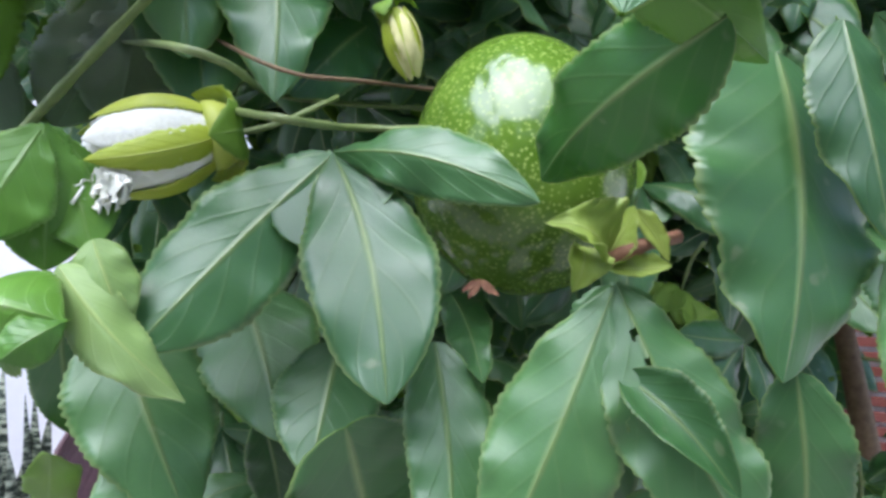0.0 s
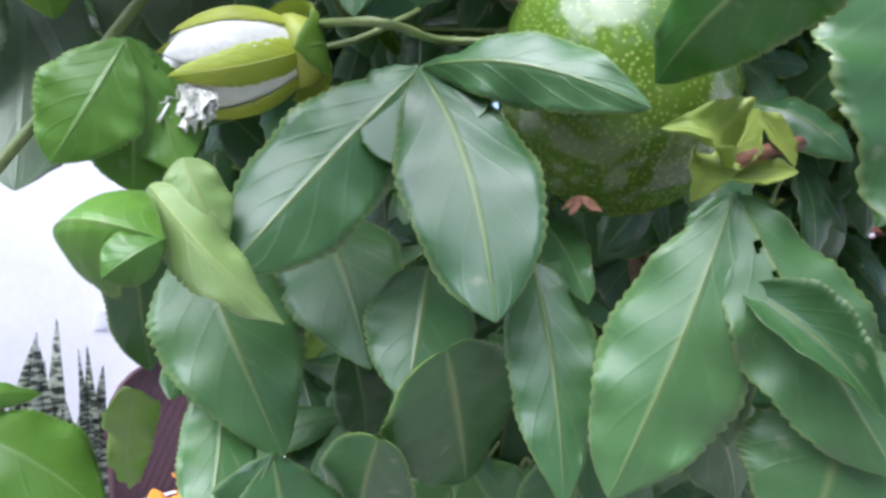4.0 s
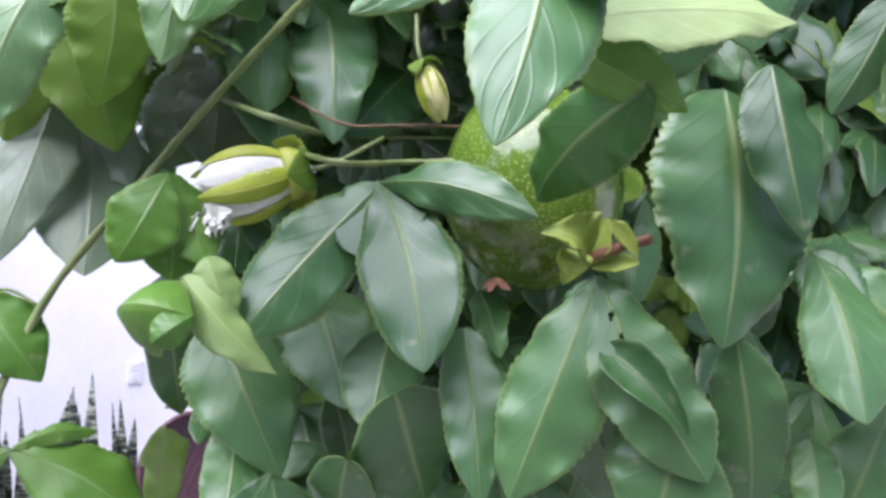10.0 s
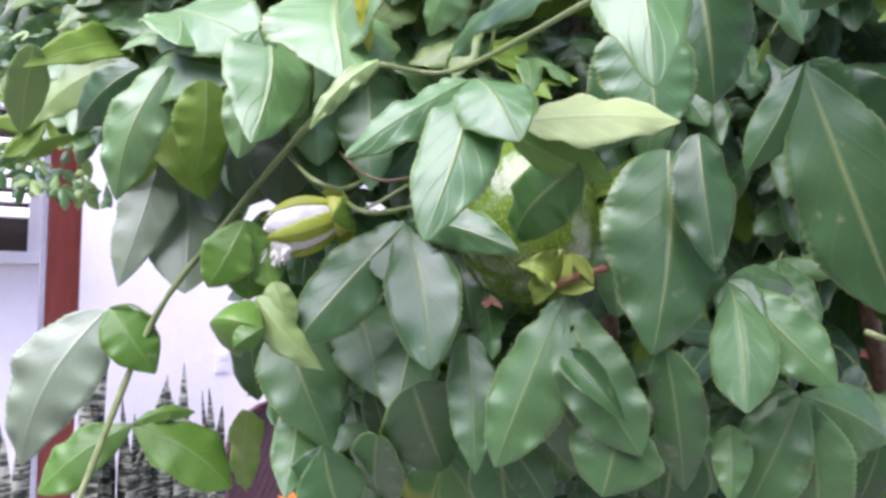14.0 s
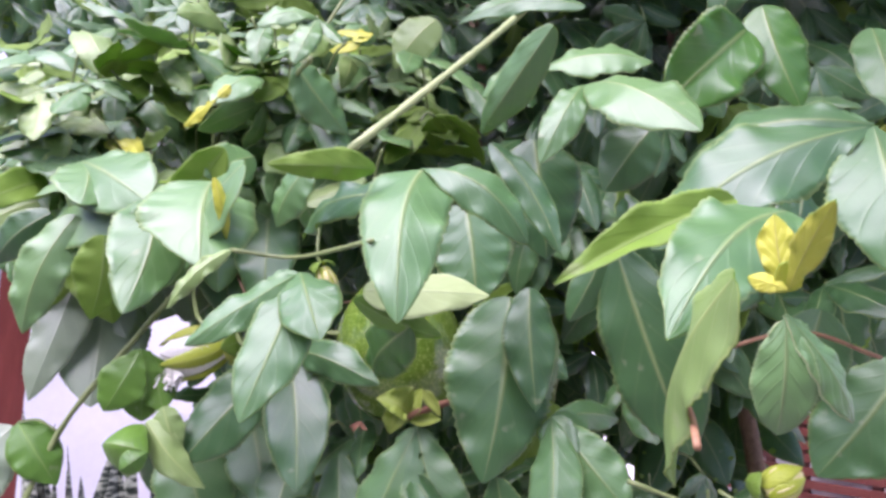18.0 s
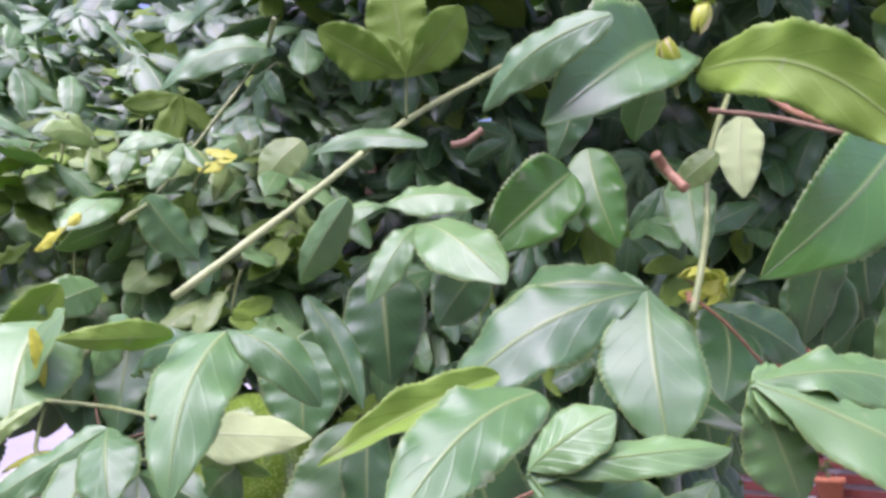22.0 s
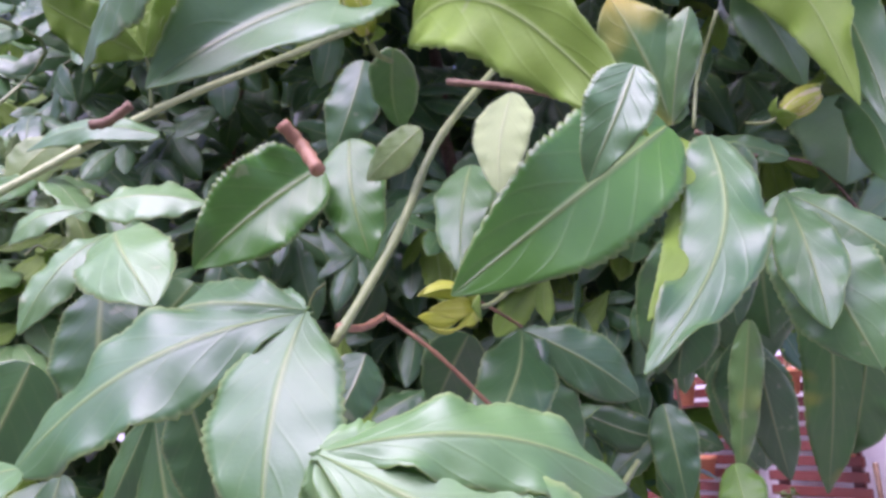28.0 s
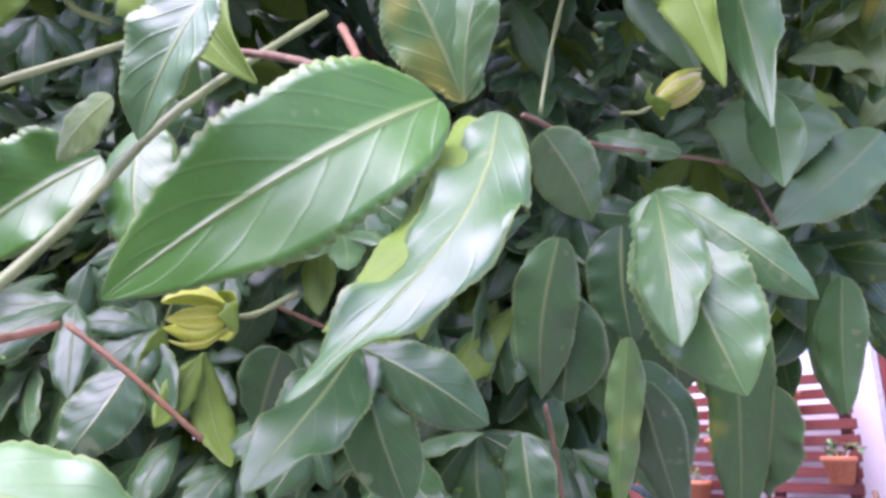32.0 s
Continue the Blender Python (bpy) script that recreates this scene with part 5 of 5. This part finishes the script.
def flower(name, label, base, tip, r, petal=None, frill=0, seed=3, opened=0.0, group="", core=None, mouth=0.4, sepal=0.55):
    """A closed or wilted flower: sepals round paler petals, with bracts at its foot."""
    rnd = random.Random(seed)
    base, tip = Vector(base), Vector(tip)
    axis = (tip - base).normalized()
    a = axis.cross(Vector((0.2, 0.1, 1))).normalized()
    b = axis.cross(a)
    length = (tip - base).length
    ob = thing(name, label, "flower", group, at=base)
    if core:
        b2 = bmesh.new()
        bmesh.ops.create_uvsphere(b2, u_segments=20, v_segments=12, radius=1.0, matrix=Matrix.Translation((base + tip) / 2) @ axis.to_track_quat("Z", "Y").to_matrix().to_4x4() @ Matrix.Diagonal((0.82 * r, 0.82 * r, 0.56 * length, 1)))
        for v in b2.verts:
            v.co += Vector((rnd.uniform(-1, 1), rnd.uniform(-1, 1), rnd.uniform(-1, 1))) * r * 0.05
        heart = part("petal_core", b2, core, ob)
        heart.data.polygons.foreach_set("use_smooth", [True] * len(heart.data.polygons))
    for k in range(5):
        for kind in (0, 1):
            w = 2 * math.pi * (k + 0.5 * kind) / 5 + 0.4
            rad = a * math.cos(w) + b * math.sin(w)
            if kind and petal is None:
                continue
            rr = r * (0.88 if kind else 1.04)
            q0, q1 = base + rad * rr * 0.55, tip + rad * rr * (mouth + opened * rnd.uniform(0.4, 1.4)) + axis * length * rnd.uniform(-0.08, 0.1)
            lobes_part("petal" if kind else "sepal", [(q0, q1, rad, (0.8 if kind else sepal) * r / length, {"bend": 0.48 * r / length, "fold": 0.35, "curl": -0.1 if not opened else 0.5, "wave": 0.004, "fine": 0.5})], [petal, petal] if kind else [SEPAL, SEPAL], ob)
    for k in range(3):
        w = 2 * math.pi * k / 3 + 0.9
        rad = a * math.cos(w) + b * math.sin(w)
        lobes_part("bract", [(base - axis * r * 0.5, base + rad * r * 1.15 + axis * r * 0.35, axis, 0.5, {"bend": -0.2, "fine": 0.4})], [SEPAL, UNDER], ob)
    tube("flower_stalk", [base + axis * r * 0.2, base - axis * r * 1.2, base - axis * r * 2.6 + Vector((0, 0.01, 0.012))], 0.0014, STEM, ob, steps=4)
    for k in range(frill):
        w, s = rnd.uniform(0, 6.28), rnd.uniform(0.1, 1.0)
        p = tip + (a * math.cos(w) + b * math.sin(w)) * r * 0.45 * s
        q = [p]
        for i in range(3):
            q.append(q[-1] + (axis * 0.25 + Vector((rnd.uniform(-1, 1), rnd.uniform(-1, 0.6), -0.75 + rnd.uniform(-0.6, 0.4)))) * r * 0.32)
        tube("filament", q, 0.0007, PETAL, ob, steps=3, sides=5)
    return ob


big = flower("passion_flower", "wilting passion flower with yellow-green sepals and crumpled white petals", (-0.1155, 0.2345, 1.5675), (-0.1585, 0.2065, 1.5525), 0.0198, PETAL, 5, 4, core=PETAL, mouth=0.8, sepal=0.42)
rnd = random.Random(8)
for k in range(11):
    c = Vector((-0.134 - 0.0022 * k, 0.2 - 0.0004 * k, 1.5425 + 0.0005 * k))
    d = Vector((rnd.uniform(-0.008, 0.004), rnd.uniform(-0.006, 0.004), -rnd.uniform(0.008, 0.022)))
    lobes_part("petal", [(c, c + d, (rnd.uniform(-0.8, 0.8), -1, rnd.uniform(-0.3, 0.5)), rnd.uniform(0.2, 0.34), {"wave": 0.13, "curl": rnd.uniform(-0.6, 0.6), "fold": rnd.uniform(-0.3, 0.5), "twist": rnd.uniform(-90, 90), "fine": 0.5})], [PETAL, PETAL], big)
axis = (Vector((-0.1585, 0.2065, 1.5525)) - Vector((-0.1155, 0.2345, 1.5675))).normalized()
cup = [Vector((-0.1155, 0.2345, 1.5675)) + axis * q for q in (-0.0075, -0.006, 0.0, 0.0045, 0.006)]
v, f = tube_geo(cup, [0.006, 0.0125, 0.0155, 0.0158, 0.0135], 20)
part_mesh("calyx_cup", mesh_of("calyx_cup", v, f, [SEPAL]), big)
flower("flower_bud", "small cream and green passion flower bud hanging head down", (-0.0443, 0.262, 1.632), (-0.036, 0.27, 1.603), 0.0095, CREAM, 0, 5, group="buds")
flower("flower_bud", "yellow-green passion flower bud under the canopy leaves", (0.3754, 0.1491, 1.8087), (0.3714, 0.1334, 1.8265), 0.0075, CREAM, 0, 6, group="buds")
flower("flower_bud", "yellow-green passion flower bud on a thin stalk", (0.5978, 0.3995, 1.8495), (0.6251, 0.4017, 1.8641), 0.0105, CREAM, 0, 7, group="buds")
flower("flower_bud", "yellow-green passion flower bud on a thin stalk", (0.6679, 0.4481, 1.9211), (0.6813, 0.4597, 1.9448), 0.0115, CREAM, 0, 8, group="buds")
flower("flower_bud", "pale cream bud tucked under a leaf", (0.3971, 0.149, 1.8552), (0.3919, 0.1496, 1.8376), 0.0065, CREAM, 0, 9, group="buds")
flower("flower_bud", "lime green bud beside the leaf stalk", (0.4636, 0.2167, 1.6051), (0.4346, 0.2096, 1.6107), 0.0065, None, 0, 10, group="buds")
flower("flower_bud", "lime green bud above a round young leaf", (0.292, 0.1945, 1.4808), (0.3124, 0.2016, 1.4917), 0.011, CREAM, 0, 11, group="buds")
flower("spent_flower", "spent flower with a curled yellow-green calyx and one golden flap", (0.3973, 0.2427, 1.6946), (0.377, 0.2275, 1.692), 0.0105, None, 0, 12, 0.5)
flower("passion_flower", "white passion flower half closed among far leaves", (-0.935, 0.815, 2.095), (-0.985, 0.81, 2.11), 0.017, PETAL, 8, 13)


# ---- the mass of leaves behind, and the canopy that runs back over the pergola ----
def bank(corner, across, down, inward, n, size, face, seed, parts=False, fine=0.34, tones=("dark", "dark", "mid"), hang=0.8, free=False, owner=None, flip=0.1):
    """n leaves strewn in a slanted block; parts: each a leaf of its own, else one joined mass."""
    rnd = random.Random(seed)
    corner, across, down, inward, face = (Vector(q) for q in (corner, across, down, inward, face))
    piles = {}
    for k in range(n):
        p = corner + across * rnd.random() + down * rnd.random() + inward * rnd.random() ** 0.8
        # open air: towards the white wall on one side, towards the slatted screen on the other
        away = math.hypot(p.x - 0.1, p.y + 0.1)
        if not free and p.z - 0.07 < 1.49 + 0.19 * away and p.x < -0.17 - 0.74 * (p.y - 0.25):
            continue
        if not free and (p.x > 0.5 and p.z - 0.08 < 1.6 + 0.1 * p.y) or not free and (p.x > 0.3 and p.z - 0.08 < 1.5):
            continue
        nrm = (face + Vector([rnd.gauss(0, 0.35) for _ in range(3)])).normalized()
        if rnd.random() < flip:
            nrm = -nrm
        d = (Vector((rnd.gauss(0, 0.55), rnd.gauss(0, 0.35), -hang)) - nrm * 0.1)
        d = (d - nrm * d.dot(nrm)).normalized()
        side = d.cross(nrm)
        s = size * rnd.uniform(0.7, 1.25)
        tone = rnd.choice(tones)
        lobes = [(p + d * s, rnd.uniform(0.17, 0.24), {"bend": rnd.uniform(0, 0.14), "fold": rnd.uniform(0, 0.35), "shape": "lobed"})]
        if rnd.random() < 0.85:
            for sg in (-1, 1):
                if rnd.random() < 0.85:
                    w = rnd.uniform(0.6, 1.1)
                    lobes.append((p + (d * math.cos(w) + side * sg * math.sin(w)) * s * rnd.uniform(0.6, 0.85), rnd.uniform(0.17, 0.24), {"bend": rnd.uniform(0, 0.14), "fold": rnd.uniform(0, 0.35), "shape": "lobed"}))
        if parts:
            leaf(p, lobes, nrm, tone, fine=fine, stalk=p - nrm * 0.03 + Vector((0, 0, 0.02)))
        else:
            out = piles.setdefault(tone, ([], [], [], []))
            for i, (tip, w, how) in enumerate(lobes):
                lobe_geo(out, p + nrm * 0.0006 * i, tip, nrm, w, seed=seed * 1000 + 3 * k + i, fine=fine, **how)
    for tone, (v, f, i, u) in piles.items():
        tagged(part_mesh("foliage", mesh_of("foliage", v, f, [LEAF[tone], UNDER], i, u), owner or vine), "dense mass of green leaves", kind="stuff")


bank((-0.124, 0.337, 1.757), (0.511, 0.140, -0.014), (-0.012, 0.019, -0.264), (0.008, 0.124, 0.036), 36, 0.085, (-0.061, -0.947, 0.315), 11, parts=True, fine=0.62)
bank((-0.185, 0.312, 1.495), (0.476, 0.130, -0.013), (-0.009, 0.015, -0.202), (-0.013, 0.134, -0.022), 58, 0.085, (0.074, -0.787, 0.613), 12, parts=True, fine=0.62)
# left canopy: lighter leaf tones paint in the open sky's brightness
bank((-0.289, 0.160, 1.832), (0.347, 0.150, -0.004), (-0.007, 0.011, -0.157), (-0.094, 0.138, 0.073), 60, 0.075, (0.425, -0.623, 0.657), 13, parts=True, fine=0.62, flip=0.2, tones=('fresh_lit', 'mid', 'fresh_lit', 'lime'))
bank((-0.302, 0.128, 1.850), (0.395, 0.143, 0.004), (-0.010, 0.034, -0.213), (-0.195, 0.215, 0.088), 100, 0.080, (0.487, -0.537, 0.689), 14, parts=True, fine=0.62, flip=0.2, tones=('fresh_lit', 'fresh_lit', 'fresh_lit', 'lime'))
bank((-0.120, 0.360, 2.038), (0.673, 0.186, -0.005), (-0.025, 0.081, -0.382), (-0.031, 0.121, 0.038), 50, 0.085, (0.239, -0.922, 0.306), 15, parts=True, fine=0.62)
# back masses take only the dark tone, which paints in shade between leaves
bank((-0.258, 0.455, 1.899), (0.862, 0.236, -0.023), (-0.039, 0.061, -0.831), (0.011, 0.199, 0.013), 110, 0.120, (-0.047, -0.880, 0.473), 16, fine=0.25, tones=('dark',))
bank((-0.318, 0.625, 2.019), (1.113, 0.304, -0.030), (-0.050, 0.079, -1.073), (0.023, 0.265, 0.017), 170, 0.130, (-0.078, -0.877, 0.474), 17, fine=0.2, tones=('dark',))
bank((-0.264, 0.294, 1.924), (0.795, 0.343, -0.010), (-0.014, 0.023, -0.324), (-0.041, 0.247, 0.097), 100, 0.090, (0.157, -0.956, 0.248), 18)
bank((-0.571, 0.236, 2.093), (0.775, 0.282, 0.008), (-0.021, 0.072, -0.454), (-0.334, 0.381, 0.206), 340, 0.085, (0.492, -0.563, 0.664), 19, flip=0.2, tones=('fresh_lit', 'mid', 'fresh_lit', 'mid', 'dark'))
bank((-0.370, 0.227, 1.856), (0.836, 0.231, -0.007), (-0.026, 0.083, -0.393), (-0.068, 0.117, 0.010), 70, 0.085, (0.443, -0.765, 0.467), 20)
# dark tone alone again deepens the shaded inside of the vine
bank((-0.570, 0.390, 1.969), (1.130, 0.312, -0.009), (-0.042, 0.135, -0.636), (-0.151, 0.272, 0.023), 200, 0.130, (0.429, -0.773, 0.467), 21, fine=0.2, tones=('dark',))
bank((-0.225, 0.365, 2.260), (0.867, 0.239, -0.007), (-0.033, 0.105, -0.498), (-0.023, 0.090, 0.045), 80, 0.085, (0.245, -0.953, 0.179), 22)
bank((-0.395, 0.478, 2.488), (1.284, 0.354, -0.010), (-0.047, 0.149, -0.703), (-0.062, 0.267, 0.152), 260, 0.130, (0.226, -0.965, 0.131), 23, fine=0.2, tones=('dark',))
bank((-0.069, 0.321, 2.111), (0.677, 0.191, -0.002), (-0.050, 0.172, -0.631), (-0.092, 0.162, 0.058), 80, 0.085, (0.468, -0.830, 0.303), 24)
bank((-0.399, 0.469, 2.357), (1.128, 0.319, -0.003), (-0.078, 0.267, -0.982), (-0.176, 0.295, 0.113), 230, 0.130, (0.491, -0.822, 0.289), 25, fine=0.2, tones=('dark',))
bank((0.457, 0.490, 2.192), (0.345, 0.098, -0.001), (-0.029, 0.099, -0.363), (0.024, 0.234, 0.144), 80, 0.085, (-0.103, -0.990, 0.091), 26)
bank((0.432, 0.725, 2.469), (0.866, 0.245, -0.002), (-0.049, 0.169, -0.620), (0.100, 0.392, 0.230), 230, 0.130, (-0.245, -0.962, 0.120), 27, fine=0.2, tones=('dark',))
bank((0.423, 0.636, 1.950), (0.154, 0.047, -0.001), (-0.037, 0.115, -0.419), (-0.029, 0.198, 0.035), 50, 0.090, (0.135, -0.907, 0.398), 28, tones=('dark',))
bank((-0.754, 0.518, 2.347), (0.767, 0.212, -0.006), (-0.031, 0.099, -0.469), (-0.571, 0.609, 0.368), 360, 0.090, (0.516, -0.550, 0.657), 29, flip=0.2, tones=('mid', 'mid', 'dark'))
bank((-1.505, 0.828, 2.200), (0.353, 0.152, -0.004), (-0.021, 0.034, -0.475), (-0.453, 0.338, 0.141), 130, 0.060, (0.752, -0.561, 0.346), 30, tones=('mid', 'lime', 'dark'), free=True)
# unseen roof of leaves, added overhead to shade the inside of the vine
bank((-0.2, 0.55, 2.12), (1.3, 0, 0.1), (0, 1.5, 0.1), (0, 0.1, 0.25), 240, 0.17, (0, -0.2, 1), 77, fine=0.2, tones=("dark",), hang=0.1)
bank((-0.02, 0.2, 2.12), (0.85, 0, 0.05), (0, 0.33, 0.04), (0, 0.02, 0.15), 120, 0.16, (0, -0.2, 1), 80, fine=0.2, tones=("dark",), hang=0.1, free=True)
shrub = thing("garden_tree", "leafy green garden tree standing beyond the white wall", "tree", at=(1.0, 5.6, 0))
tube("trunk", [(1.0, 5.6, 0), (1.05, 5.62, 1.2), (0.95, 5.6, 2.4), (1.0, 5.5, 3.4)], 0.09, OLDSTEM, shrub, taper=0.5)
bank((-1.5, 4.9, 4.0), (5.5, 0, 0), (0, 0, -2.1), (0, 1.2, 0), 900, 0.16, (0, -0.6, 0.8), 79, fine=0.16, tones=("mid", "dark", "lime"), free=True, owner=shrub)
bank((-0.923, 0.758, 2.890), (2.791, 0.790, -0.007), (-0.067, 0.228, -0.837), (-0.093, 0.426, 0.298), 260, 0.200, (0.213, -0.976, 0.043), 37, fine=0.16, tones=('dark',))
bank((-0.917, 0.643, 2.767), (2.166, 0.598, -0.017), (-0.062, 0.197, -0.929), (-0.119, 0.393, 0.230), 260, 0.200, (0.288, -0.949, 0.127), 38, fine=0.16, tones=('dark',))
tube("trunk", [(0.32, 0.72, 0.0), (0.3, 0.7, 0.5), (0.34, 0.74, 1.1), (0.28, 0.8, 1.7), (0.2, 0.85, 2.25)], 0.016, OLDSTEM, vine, taper=0.6, wobble=0.004)
tube("trunk", [(0.06, 0.62, 0.0), (0.1, 0.6, 0.6), (0.05, 0.58, 1.2), (0.0, 0.6, 1.8), (-0.1, 0.8, 2.25)], 0.012, OLDSTEM, vine, taper=0.6, wobble=0.004)
bank((-1.816, 0.859, 3.026), (1.634, 0.551, 0.016), (-0.048, 0.169, -0.891), (-0.429, 0.434, 0.318), 200, 0.200, (0.695, -0.703, 0.153), 41, fine=0.16, tones=('dark', 'mid'))
bank((0.628, 0.584, 2.145), (0.287, 0.087, -0.001), (-0.016, 0.050, -0.181), (0.056, 0.242, 0.155), 40, 0.090, (-0.177, -0.764, 0.620), 42, parts=True, fine=0.62, flip=0.3, tones=('mid', 'lime', 'lime', 'old'))
